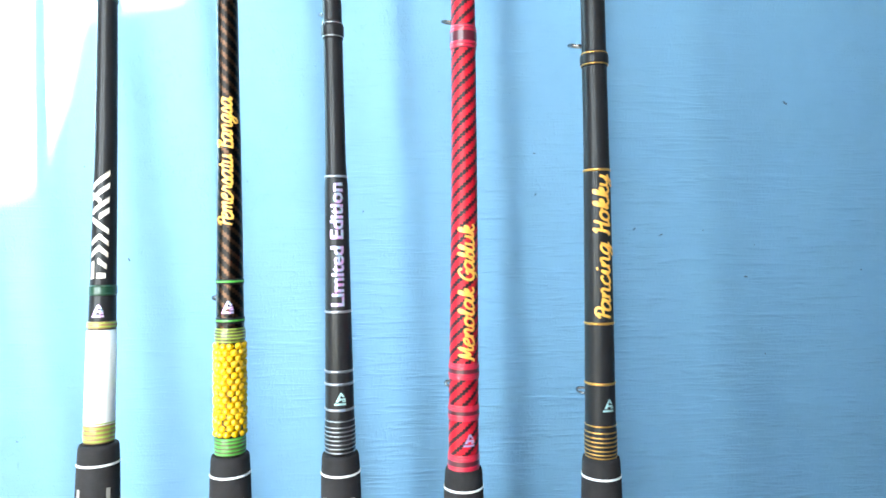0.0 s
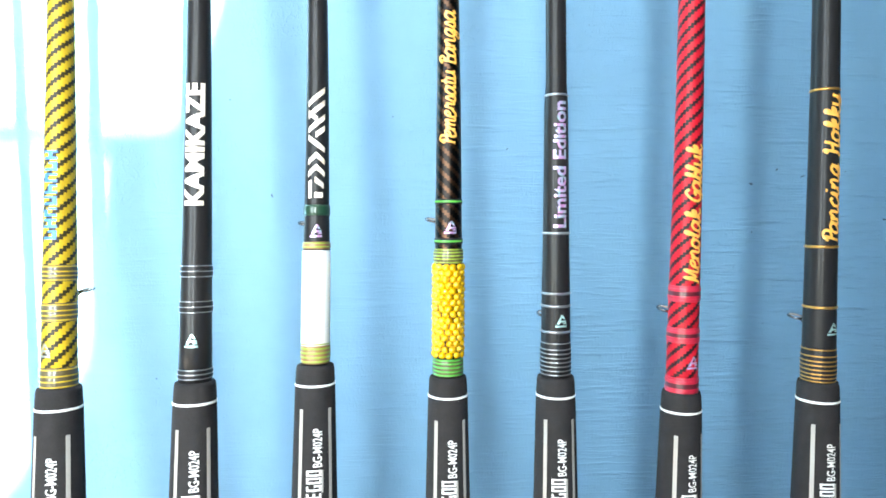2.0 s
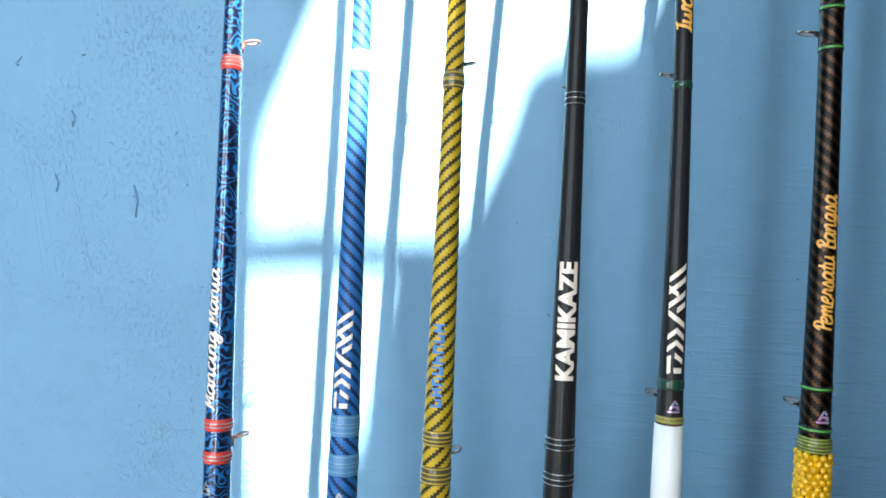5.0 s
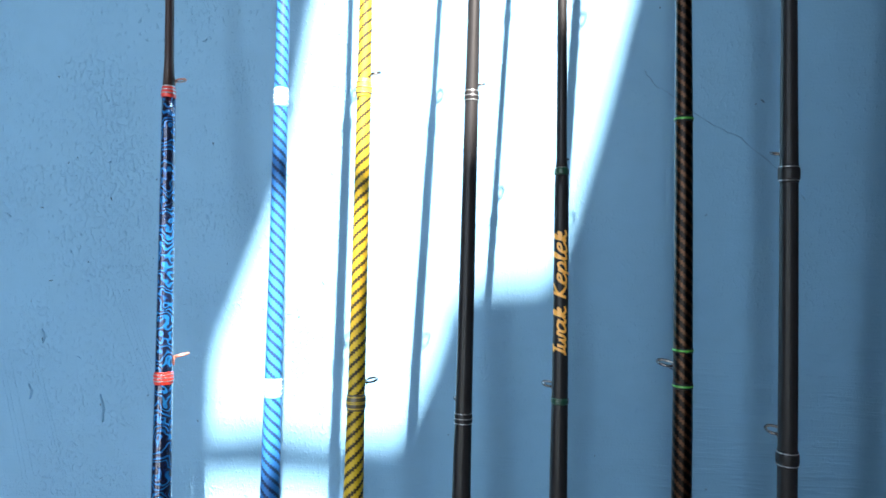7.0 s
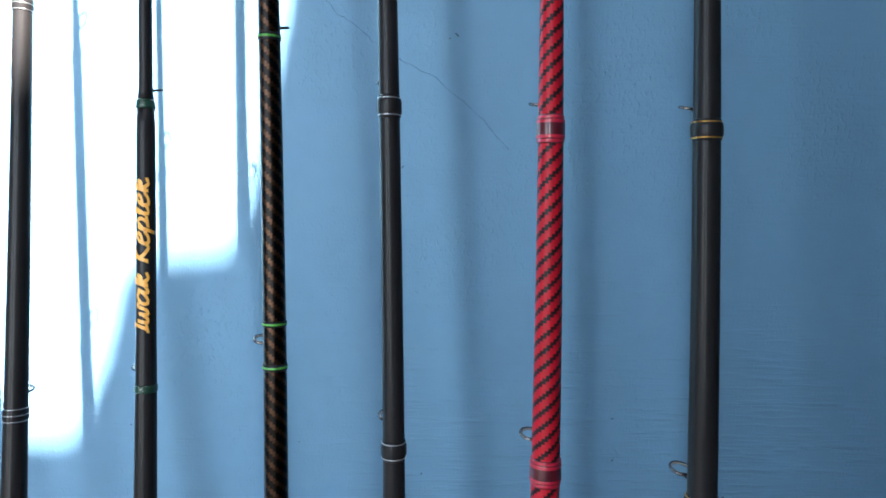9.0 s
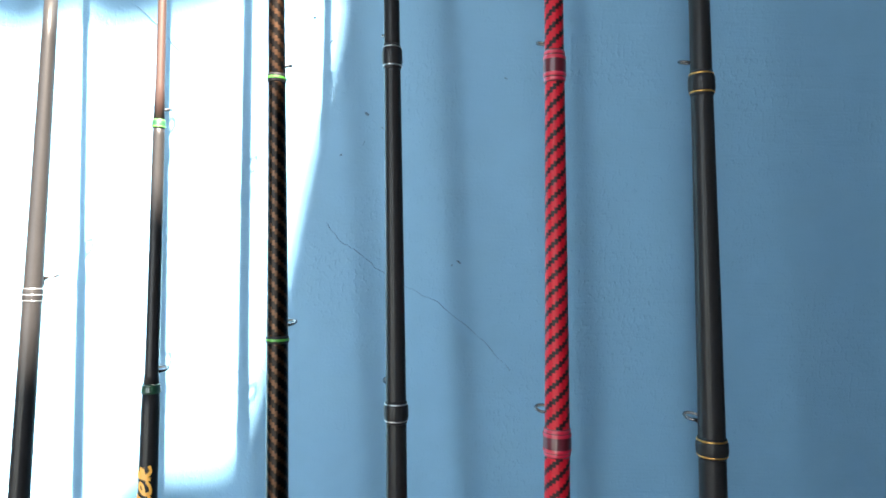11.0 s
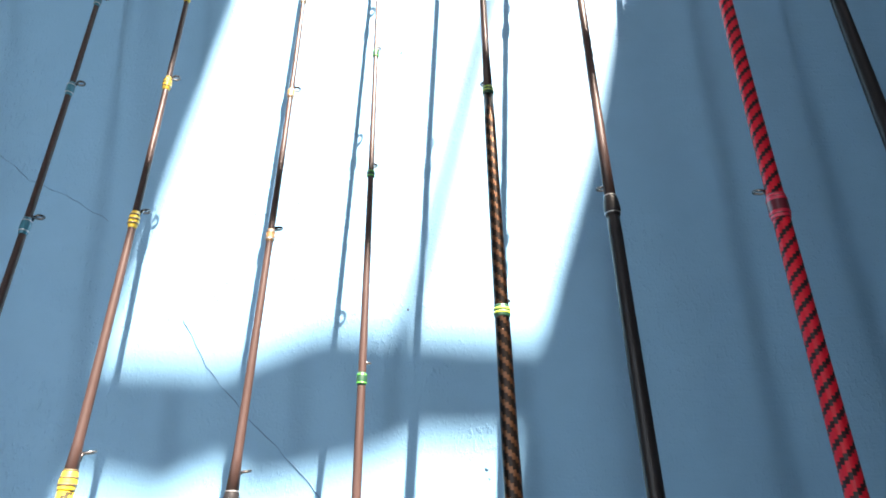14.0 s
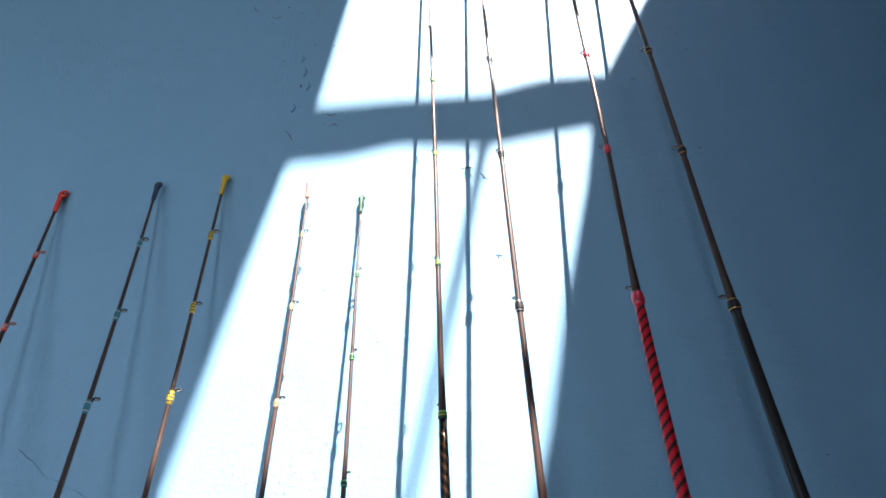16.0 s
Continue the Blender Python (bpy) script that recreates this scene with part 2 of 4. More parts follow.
# ---- building helpers ----
def part(name, bm, material, parent, label=""):
    """Links a bmesh as one mesh object under a thing or a part; its points are given in the world."""
    me = bpy.data.meshes.new(name)
    bm.to_mesh(me)
    bm.free()
    me.materials.append(material)
    ob = new(name, me)
    ob.parent = parent
    if parent is not None:
        top = parent
        while top.parent is not None:
            top = top.parent
        me.transform(Matrix.Translation(-top.location))
    return tagged(ob, label)


def slab(name, outline, z0, z1, material, label, category="roof", **tags):
    """An upright prism over an outline in x and y."""
    bm = bmesh.new()
    low = [bm.verts.new((x, y, z0)) for x, y in outline]
    high = [bm.verts.new((x, y, z1)) for x, y in outline]
    n = len(outline)
    bm.faces.new(low[::-1])
    bm.faces.new(high)
    for i in range(n):
        bm.faces.new((low[i], low[(i + 1) % n], high[(i + 1) % n], high[i]))
    bmesh.ops.recalc_face_normals(bm, faces=bm.faces)
    bmesh.ops.triangulate(bm, faces=[f for f in bm.faces if len(f.verts) > 4])
    return tagged(part(name, bm, material, None), label, category, kind="structure", **tags)


def block(name, a, b, material, label, category):
    return slab(name, [(a[0], a[1]), (b[0], a[1]), (b[0], b[1]), (a[0], b[1])], a[2], b[2], material, label, category)


# ---- structure ----
ROOF = 2.3
wall_north = block("wall_north", (-1.5, 0, 0), (2.2, 0.12, ROOF), M_WALL, "blue painted plaster wall with brush marks and specks", "wall")
block("floor", (-1.62, -1.30, -0.1), (2.32, 0.12, 0), M_FLOOR, "grey cement floor", "floor")
# unseen side walls, added to close the room and limit bounced light
block("unseen_wall_west", (-1.62, -1.0, 0), (-1.5, 0.12, ROOF), M_UNSEEN, "unseen added side wall, dark to cut bounced light", "wall")
block("unseen_wall_east", (2.2, -1.0, 0), (2.32, 0.12, ROOF), M_UNSEEN, "unseen added side wall, dark to cut bounced light", "wall")
# unseen deep south wall, added: its slots shade the right of the blue wall
block("unseen_wall_south_1", (-1.62, -1.30, 0), (-0.97, -1.0, ROOF), M_UNSEEN, "unseen added wall left of the left lamp, blocks light", "wall")
block("unseen_wall_south_2", (-0.35, -1.30, 0), (-0.15, -1.0, ROOF), M_UNSEEN, "unseen added pier between the two lamps, blocks light", "wall")
block("unseen_wall_south_3", (0.05, -1.30, 0), (2.32, -1.0, ROOF), M_UNSEEN, "unseen added wall right of the front lamp, blocks light", "wall")
block("unseen_wall_south_4", (-0.97, -1.30, 1.80), (-0.35, -1.0, ROOF), M_UNSEEN, "unseen added wall over the left lamp, blocks light", "wall")
block("unseen_wall_south_5", (-0.15, -1.30, 1.80), (0.05, -1.0, ROOF), M_UNSEEN, "unseen added wall over the front lamp, blocks light", "wall")


def over(x, z):
    """The spot of the roof that shades the spot x, z of the blue wall."""
    return (x + 0.50 / 1.88 * (ROOF - z), -(ROOF - z) / 1.88)


# unseen roof: its long tapering ragged gap is shaped to throw the sun patch
LEFT = [(-0.156, 0.3524), (-0.1583, 0.4477), (-0.1648, 0.5479), (-0.1643, 0.6861), (-0.1519, 0.7218), (-0.1436, 0.788), (-0.0855, 0.9136), (-0.0569, 1.0278), (-0.0389, 1.0986), (-0.0268, 1.166), (0.0006, 1.291), (0.023, 1.3923), (0.0464, 1.4929), (0.0676, 1.5528), (0.0909, 1.692), (0.1269, 1.889)]
RIGHT = [(-0.157, 0.3524), (-0.1525, 0.4369), (-0.1181, 0.4795), (-0.0772, 0.5427), (-0.0478, 0.6871), (0.0057, 0.723), (0.0297, 0.7789), (0.0434, 0.8276), (0.0591, 0.8398), (0.1128, 0.8463), (0.1244, 0.8742), (0.1458, 0.9561), (0.162, 1.0281), (0.1772, 1.0877), (0.1842, 1.1276), (0.1994, 1.1777), (0.2303, 1.2742), (0.2527, 1.371), (0.2774, 1.4599), (0.291, 1.5263), (0.3124, 1.5784), (0.3551, 1.6562), (0.4397, 1.879)]
lo, hi = over(0, 0.38)[1], over(0, 1.90)[1]
slab("roof_1", [over(*p) for p in LEFT] + [(-1.62, hi), (-1.62, lo)], ROOF, ROOF + 0.005, M_ROOF, "unseen roof sheet, ragged edge shaped to the sun patch")
slab("roof_2", [over(*p) for p in RIGHT] + [(2.32, hi), (2.32, lo)], ROOF, ROOF + 0.005, M_ROOF, "unseen roof sheet, ragged edge shaped to the sun patch")
slab("roof_3", [(-1.62, hi - 0.005), (2.32, hi - 0.005), (2.32, 0.12), (-1.62, 0.12)], ROOF + 0.009, ROOF + 0.014, M_ROOF, "unseen roof sheet along the wall, closing off the sun")
slab("roof_4", [(-1.62, -1.30), (2.32, -1.30), (2.32, lo + 0.005), (-1.62, lo + 0.005)], ROOF + 0.009, ROOF + 0.014, M_ROOF, "unseen roof sheet over the room, closing off the sun")
# three cross strips and one slanting strip, unseen, added for the patch's dark bands
SHADE_STRIPS = [
    [(-0.2082, 0.6814), (-0.1044, 0.6898), (-0.0221, 0.6873), (0.0284, 0.704), (0.0279, 0.7263), (-0.0533, 0.7206), (-0.1045, 0.7283), (-0.2081, 0.716)],
    [(-0.0883, 1.0944), (-0.0336, 1.1106), (0.0039, 1.1024), (0.0353, 1.1153), (0.0544, 1.1042), (0.1056, 1.116), (0.1317, 1.1279), (0.2138, 1.1294), (0.2239, 1.1735), (0.1322, 1.1802), (0.0864, 1.1825), (0.0562, 1.1706), (0.038, 1.1626), (-0.0666, 1.1672)],
    [(0.0262, 1.4982), (0.0925, 1.5033), (0.1325, 1.5128), (0.2002, 1.5078), (0.3244, 1.5298), (0.3535, 1.5796), (0.2555, 1.5745), (0.2071, 1.5604), (0.1316, 1.5577), (0.0265, 1.5515)],
    [(0.2002, 1.5158), (0.2081, 1.5157), (0.1804, 1.3909), (0.1519, 1.2695), (0.1291, 1.1731), (0.1211, 1.1732), (0.146, 1.2695), (0.1734, 1.391)],
]
for ring in SHADE_STRIPS:
    slab("shade_strip", [over(*p) for p in ring], ROOF - 0.006, ROOF - 0.001, M_ROOF, "unseen strip across the roof gap, shades the wall")


# ---- fishing rods ----
def soft_end(s):
    """How far a lacquered binding swells, from end to end."""
    k = min(1.0, 0.15 + 2.6 * min(s, 1 - s))
    return k * k * (3 - 2 * k)


class Rod:
    """A rod that leans on the wall: its bent middle line, its thickness and its parts."""

    def __init__(self, line, girth, label):
        xs, ys, zs = (np.array(c) for c in zip(*line))
        self.fz = np.linspace(0.0, 2.3, 461)
        self.fx, self.fy = self.eased(zs, xs), self.eased(zs, ys)
        self.gz, self.gd = [g[0] for g in girth], [g[1] / 2000 for g in girth]
        base = self.mid(0.012)
        self.thing = tagged(new("fishing_rod"), label, "fishing rod", "rods against the wall")
        self.thing.location = (base.x, base.y, 0)
        bpy.context.view_layer.update()
        k = (ys[8] - ys[0]) / (zs[8] - zs[0])
        self.up = Vector((0, k, 1)).normalized()
        self.front = Vector((0, -1, k)).normalized()

    def eased(self, zs, cs):
        """A smooth line through the heights zs, straight on below and above them."""
        low, high = np.polyfit(zs[:3], cs[:3], 1), np.polyfit(zs[-2:], cs[-2:], 1)
        line = np.where(self.fz < zs[0], np.polyval(low, self.fz), np.where(self.fz > zs[-1], np.polyval(high, self.fz), np.interp(self.fz, zs, cs)))
        for _ in range(2):
            line[8:-8] = np.convolve(line, np.ones(17) / 17, "valid")
        return line

    def mid(self, z):
        return Vector((float(np.interp(z, self.fz, self.fx)), float(np.interp(z, self.fz, self.fy)), z))

    def r(self, z):
        return float(np.interp(z, self.gz, self.gd))

    def at(self, z, phi, radius):
        """The point at a height, an angle round from the front (to the right) and a distance from the middle line."""
        return self.mid(z) + radius * (math.cos(phi) * self.front + math.sin(phi) * Vector((1, 0, 0)))

    def tube(self, name, profile, material, label="", parent=None, sides=28, caps=True):
        """A turned part from (height, radius) pairs."""
        bm = bmesh.new()
        uv = bm.loops.layers.uv.new("cloth")
        rows = [[bm.verts.new(self.at(z, 2 * math.pi * i / sides + math.pi, rad)) for i in range(sides)] for z, rad in profile]
        for a in range(len(rows) - 1):
            for i in range(sides):
                j = (i + 1) % sides
                f = bm.faces.new((rows[a][i], rows[a][j], rows[a + 1][j], rows[a + 1][i]))
                f.smooth = True
                for loop, (du, dv) in zip(f.loops, ((i, a), (i + 1, a), (i + 1, a + 1), (i, a + 1))):
                    loop[uv].uv = (2 * math.pi * profile[dv][1] * (du - sides / 2) / sides, profile[dv][0])
        if caps:
            bm.faces.new(rows[0][::-1])
            bm.faces.new(rows[-1])
        return part(name, bm, material, parent or self.thing, label)

    def blank(self, name, z0, z1, material, label="", steps=24):
        zs = [z0 + (z1 - z0) * i / steps for i in range(steps + 1)]
        return self.tube(name, [(z, self.r(z)) for z in zs], material, label)

    def wrap(self, z0, z1, material, line=None, lines=(), proud=0.0005, label="", line_wide=0.0006):
        """A thread binding with rounded ends and fine turns, and thin bands in a second thread over it."""
        n = max(6, int((z1 - z0) / 0.0006))
        prof = []
        for i in range(n + 1):
            s = i / n
            end = soft_end(s)
            z = z0 + (z1 - z0) * s
            prof.append((z, self.r(z) + proud * end + (0.00008 if i % 2 else 0)))
        w = self.tube("thread_wrap", prof, material, label, sides=24)
        for s in lines:
            z = z0 + (z1 - z0) * s
            rad = self.r(z) + proud * soft_end(s) + 0.00008
            h = line_wide / 2
            self.tube("trim_band", [(z - h, rad), (z - h * 0.6, rad + 0.0001), (z + h * 0.6, rad + 0.0001), (z + h, rad)], line, parent=w, sides=24)
        return w

    def decal(self, name, flat, z0, phi, material, lift=0.00025, label="", parent=None, radius=None):
        """Bends flat artwork round the rod: its x runs up the rod, its y round to the left."""
        top = [v.co.y for v in flat.verts]
        a, b = min(top), max(top)
        for i in range(1, 8):
            geom = flat.verts[:] + flat.edges[:] + flat.faces[:]
            bmesh.ops.bisect_plane(flat, geom=geom, plane_co=(0, a + (b - a) * i / 8, 0), plane_no=(0, 1, 0))
        mid = (a + b) / 2
        for v in flat.verts:
            z = z0 + v.co.x
            rad = radius(z) if radius else self.r(z)
            v.co = self.at(z, phi - (v.co.y - mid) / rad, rad + lift + v.co.z)
        return part(name, flat, material, parent or self.thing, label)

    def words(self, text, z0, z1, tall, phi, material, label, slant=0.0, weight=0.0, lift=0.00025, name="lettering"):
        flat = script_letters(text, z1 - z0, tall) if slant else lettering(text, z1 - z0, tall, 0.0, weight)
        self.decal(name, flat, z0, phi, material, lift, label)

    def guide(self, z, phi, size, material, ring=None):
        """A line guide: a foot under the binding, two legs and a ring that stands off the rod."""
        bm = bmesh.new()
        size *= 0.55
        rad = self.r(z)
        off = rad + size * 1.3
        out = math.cos(phi) * self.front + math.sin(phi) * Vector((1, 0, 0))
        side = self.up.cross(out).normalized()
        centre = self.mid(z) + out * off + self.up * size * 0.35
        stand = (out + 0.25 * self.up).normalized()

        def rod_between(p, q, w):
            way = (q - p).normalized()
            u = way.orthogonal().normalized()
            v = way.cross(u)
            ends = [[bm.verts.new(c + w * (math.cos(t) * u + math.sin(t) * v)) for t in (i * math.pi / 3 for i in range(6))] for c in (p, q)]
            for i in range(6):
                bm.faces.new((ends[0][i], ends[0][(i + 1) % 6], ends[1][(i + 1) % 6], ends[1][i])).smooth = True
            bm.faces.new(ends[0][::-1])
            bm.faces.new(ends[1])

        wire = max(0.00035, size * 0.09)
        foot = self.mid(z - size * 1.2) + out * (rad + 0.0004)
        heel = self.mid(z + size * 0.2) + out * (rad + 0.0006)
        rod_between(foot, heel, wire * 1.3)
        for s in (-1, 1):
            rod_between(heel, centre + side * s * size * 0.86 - stand * size * 0.35, wire)
            rod_between(foot + (heel - foot) * 0.6, centre + side * s * size * 0.55 - stand * size * 0.7, wire * 0.8)
        g = part("line_guide", bm, material, self.thing)
        for nm, rr, tube_r, mt in (("guide_frame", size, wire * 1.25, material), ("ring_insert", size * 0.86, wire * 1.1, ring or M_CERAMIC)):
            bm = bmesh.new()
            loops = []
            for i in range(20):
                t = 2 * math.pi * i / 20
                d = math.cos(t) * side + math.sin(t) * stand
                n = side.cross(stand).normalized()
                loops.append([bm.verts.new(centre + d * (rr + tube_r * math.cos(s)) + n * tube_r * 1.3 * math.sin(s)) for s in (k * math.pi / 3 for k in range(6))])
            for i in range(20):
                for k in range(6):
                    bm.faces.new((loops[i][k], loops[(i + 1) % 20][k], loops[(i + 1) % 20][(k + 1) % 6], loops[i][(k + 1) % 6])).smooth = True
            part(nm, bm, mt, g)

    def tip(self, z, material, size=0.0032, long=0.018):
        """The tip top: a sleeve over the end and a small cap with a ring."""
        r = self.r(z)
        t = self.tube("tip_top", [(z - long, r + 0.0005), (z - long * 0.9, r + 0.0008), (z - 0.004, r + 0.0009), (z, r + 0.0015), (z + 0.002, r + 0.0013), (z + 0.003, r * 0.5)], material, sides=16)
        bm = bmesh.new()
        way = (0.75 * self.up + 0.65 * Vector((1, 0, 0))).normalized()
        n = self.front
        u = way
        v = n.cross(u).normalized()
        size *= 0.7
        c = self.mid(z + 0.001) + u * size * 0.6
        loops = []
        for i in range(18):
            a = 2 * math.pi * i / 18
            d = math.cos(a) * u + math.sin(a) * v
            loops.append([bm.verts.new(c + d * (size + 0.0008 * math.cos(s)) + n * 0.0012 * math.sin(s)) for s in (k * math.pi / 3 for k in range(6))])
        for i in range(18):
            for k in range(6):
                bm.faces.new((loops[i][k], loops[(i + 1) % 18][k], loops[(i + 1) % 18][(k + 1) % 6], loops[i][(k + 1) % 6])).smooth = True
        part("tip_ring", bm, material, t)

    def grip(self, ring, phi):
        """The tapered foam foregrip with its white ring, inlaid stripes and print, and the handle below it."""
        shape = [(ring - 0.24, 0.0130), (ring - 0.19, 0.0128), (ring - 0.12, 0.0120), (ring - 0.07, 0.0110), (ring - 0.03, 0.0100), (ring - 0.001, 0.00925), (ring + 0.001, 0.0091), (ring + 0.0070, 0.0088), (ring + 0.0085, 0.0084), (ring + 0.0088, 0.0076)]
        gz, gr = [p[0] for p in shape], [p[1] for p in shape]

        def rad(z):
            return float(np.interp(z, gz, gr))

        g = self.tube("foregrip", shape, M_FOAM, "matt black tapered foam foregrip", sides=40)
        r0 = rad(ring)
        self.tube("grip_ring", [(ring - 0.0006, r0 - 0.0001), (ring - 0.0004, r0 + 0.0002), (ring + 0.0004, r0 + 0.0002), (ring + 0.0006, r0 - 0.0001)], M_WHITE, "thin white ring", parent=g, sides=40)
        for s in (-1, 1):
            flat = bar_shapes([(0, 0, 0.17, 0.0018, 0.0)])
            self.decal("inlay_stripe", flat, ring - 0.18, phi + s * radians(41), M_GREY, 0.0002, "pale grey inlaid stripe", g, rad)
        self.decal("lettering", lettering("BG-M024P", 0.0170, 0.0042, 0.0, 0.012), ring - 0.0355, phi + radians(5), M_WHITE, 0.0002, "small white printed type code", g, rad)
        bars = []
        for i in range(6):
            x = 0.0033 * i
            bars += [(x, 0, 0.0009, 0.0068, 0), (x + 0.0010, 0, 0.0012, 0.0010, 0), (x + 0.0010, 0.0058, 0.0012, 0.0010, 0)]
            if i in (0, 3, 4, 5):
                bars.append((x + 0.0019, 0.0, 0.0008, 0.0068 if i != 3 else 0.0034, 0))
            if i in (1, 2):
                bars.append((x + 0.0010, 0.0028, 0.0014, 0.0011, 0))
        self.decal("maker_mark", bar_shapes(bars), ring - 0.0560, phi - radians(4), M_WHITE, 0.0002, "white printed mark of plain bars", g, rad)
        self.decal("mark_bar", bar_shapes([(0, 0, 0.010, 0.0010, 0)]), ring - 0.0470, phi + radians(17), M_GREY, 0.0002, "", g, rad)
        low = ring - 0.24
        self.tube("rear_handle", [(0.012, 0.0105), (0.016, 0.0130), (0.030, 0.0135), (0.22, 0.0118), (low - 0.10, 0.0110), (low - 0.095, 0.0098), (low, 0.0098)], M_FOAM, "black handle down to the floor", sides=28)
        self.tube("butt_cap", [(0.0, 0.0115), (0.003, 0.0140), (0.012, 0.0143), (0.016, 0.0138)], M_BLACK, "rubber butt cap", sides=28)


def lettering(text, long, tall, slant=0.0, weight=0.0):
    """Flat letters, fitted to a length and a height, standing a hair proud."""
    cu = bpy.data.curves.new("letters", "FONT")
    cu.body, cu.shear, cu.offset, cu.extrude, cu.resolution_u = text, slant, weight, 0.0, 3
    ob = bpy.data.objects.new("letters", cu)
    scene.collection.objects.link(ob)
    deps = bpy.context.evaluated_depsgraph_get()
    me = bpy.data.meshes.new_from_object(ob.evaluated_get(deps))
    bpy.data.objects.remove(ob)
    bpy.data.curves.remove(cu)
    bm = bmesh.new()
    bm.from_mesh(me)
    bpy.data.meshes.remove(me)
    xs, ys = [v.co.x for v in bm.verts], [v.co.y for v in bm.verts]
    a, b, c, d = min(xs), max(xs), min(ys), max(ys)
    for v in bm.verts:
        v.co = Vector(((v.co.x - a) / (b - a) * long, (v.co.y - c) / (d - c) * tall, 0))
    return bm


SCRIPT = {
    "a": "7,5 4,6 1,4 1,1 3,0 6,2 8,6|8,6 7,2 8,0 10,1", "b": "0,1 3,7 3,10 2,9 2,1 4,0 6,2 5,5 3,4", "c": "7,5 5,6 2,4 2,1 5,0 8,2", "e": "1,3 5,4 6,6 3,6 1,3 2,0 5,0 8,2",
    "g": "8,5 5,6 2,4 2,1 5,1 8,5|8,6 7,-2 4,-4 2,-2 10,1", "i": "1,1 3,6 3,1 5,0 7,2|4,8 4,9", "k": "1,1 4,8 3,10 2,8 2,0|2,3 6,6 6,4 3,3 6,0 9,1", "l": "1,1 4,8 3,10 2,8 2,1 4,0 6,1",
    "m": "1,0 1,6 1,3 4,6 5,5 5,0|5,3 8,6 9,5 9,1 11,0 12,1", "n": "1,0 1,6 1,3 4,6 6,5 6,1 8,0 9,1", "o": "5,6 2,5 1,2 3,0 6,1 7,4 5,6 7,5 9,5", "p": "1,1 2,6 1,-4|2,3 5,6 7,4 6,1 3,0 9,1",
    "r": "1,1 3,6 4,5 6,5 6,1 8,1", "s": "1,1 4,6 6,2 4,0 1,1|5,0 8,1", "t": "3,9 2,1 4,0 6,1|0,6 5,6", "u": "1,6 1,1 3,0 6,2 7,6|7,6 7,1 9,1", "w": "1,6 1,1 3,0 5,3 5,5|5,3 6,0 8,1 9,6 11,5",
    "y": "1,6 1,2 4,1 7,4|7,6 6,-2 4,-4 2,-2 9,1", "M": "0,0 2,1 3,10 5,2 9,10 9,1 12,1", "G": "9,8 6,10 2,7 1,3 4,0 8,2 8,5 5,4|8,5 7,-2 4,-3", "P": "3,0 4,9|1,7 4,10 8,9 8,6 4,5",
    "H": "1,8 3,10 3,0 1,1|9,10 8,0 11,1|3,5 9,6", "I": "1,9 6,10|4,10 3,1 1,0 6,1", "K": "3,10 2,0|9,10 3,5 9,0 11,1", "B": "3,0 4,9|1,8 5,10 8,8 4,5 9,4 8,0 2,0",
}


def script_letters(text, long, tall, slant=0.24, pen=1.75):
    """Joined brush-script letters drawn as pen strokes, fitted to a length; tall is the height of a capital."""
    bm = bmesh.new()
    left, layer = 0.0, 0
    for ch in text:
        if ch == " ":
            left += 5
            continue
        wide = 0
        for stroke in SCRIPT[ch].split("|"):
            pts = [Vector([float(c) for c in p.split(",")]) for p in stroke.split()]
            wide = max([wide] + [p.x for p in pts])
            ext = [pts[0]] + pts + [pts[-1]]
            line = []
            for k in range(1, len(ext) - 2):
                p0, p1, p2, p3 = ext[k - 1:k + 3]
                for q in range(4):
                    f = q / 4
                    line.append(0.5 * (2 * p1 + (p2 - p0) * f + (2 * p0 - 5 * p1 + 4 * p2 - p3) * f * f + (3 * p1 - p0 - 3 * p2 + p3) * f ** 3))
            line.append(pts[-1])
            rows = []
            for k, p in enumerate(line):
                way = (line[min(k + 1, len(line) - 1)] - line[max(k - 1, 0)]).normalized()
                side = Vector((-way.y, way.x)) * pen * (0.40 + 0.18 * abs(way.y))
                rows.append([bm.verts.new((left + v.x + slant * v.y, v.y, layer)) for v in (p + side, p - side)])
            for a, b in zip(rows, rows[1:]):
                bm.faces.new((a[0], a[1], b[1], b[0]))
            layer += 1
        left += wide - 0.6
    xs = [v.co.x for v in bm.verts]
    a, b = min(xs), max(xs)
    for v in bm.verts:
        v.co = Vector(((v.co.x - a) / (b - a) * long, v.co.y / 10 * tall, v.co.z * 0.000004))
    bmesh.ops.recalc_face_normals(bm, faces=bm.faces)
    return bm


def bar_shapes(bars):
    """Flat bars: x, y, length along x, width along y, and how far the far side slips along x."""
    bm = bmesh.new()
    for x, y, w, h, slip in bars:
        n = max(1, int(w / 0.01))
        for i in range(n):
            a, b = x + w * i / n, x + w * (i + 1) / n
            bm.faces.new([bm.verts.new(p) for p in ((a, y, 0), (b, y, 0), (b + slip, y + h, 0), (a + slip, y + h, 0))])
    return bm


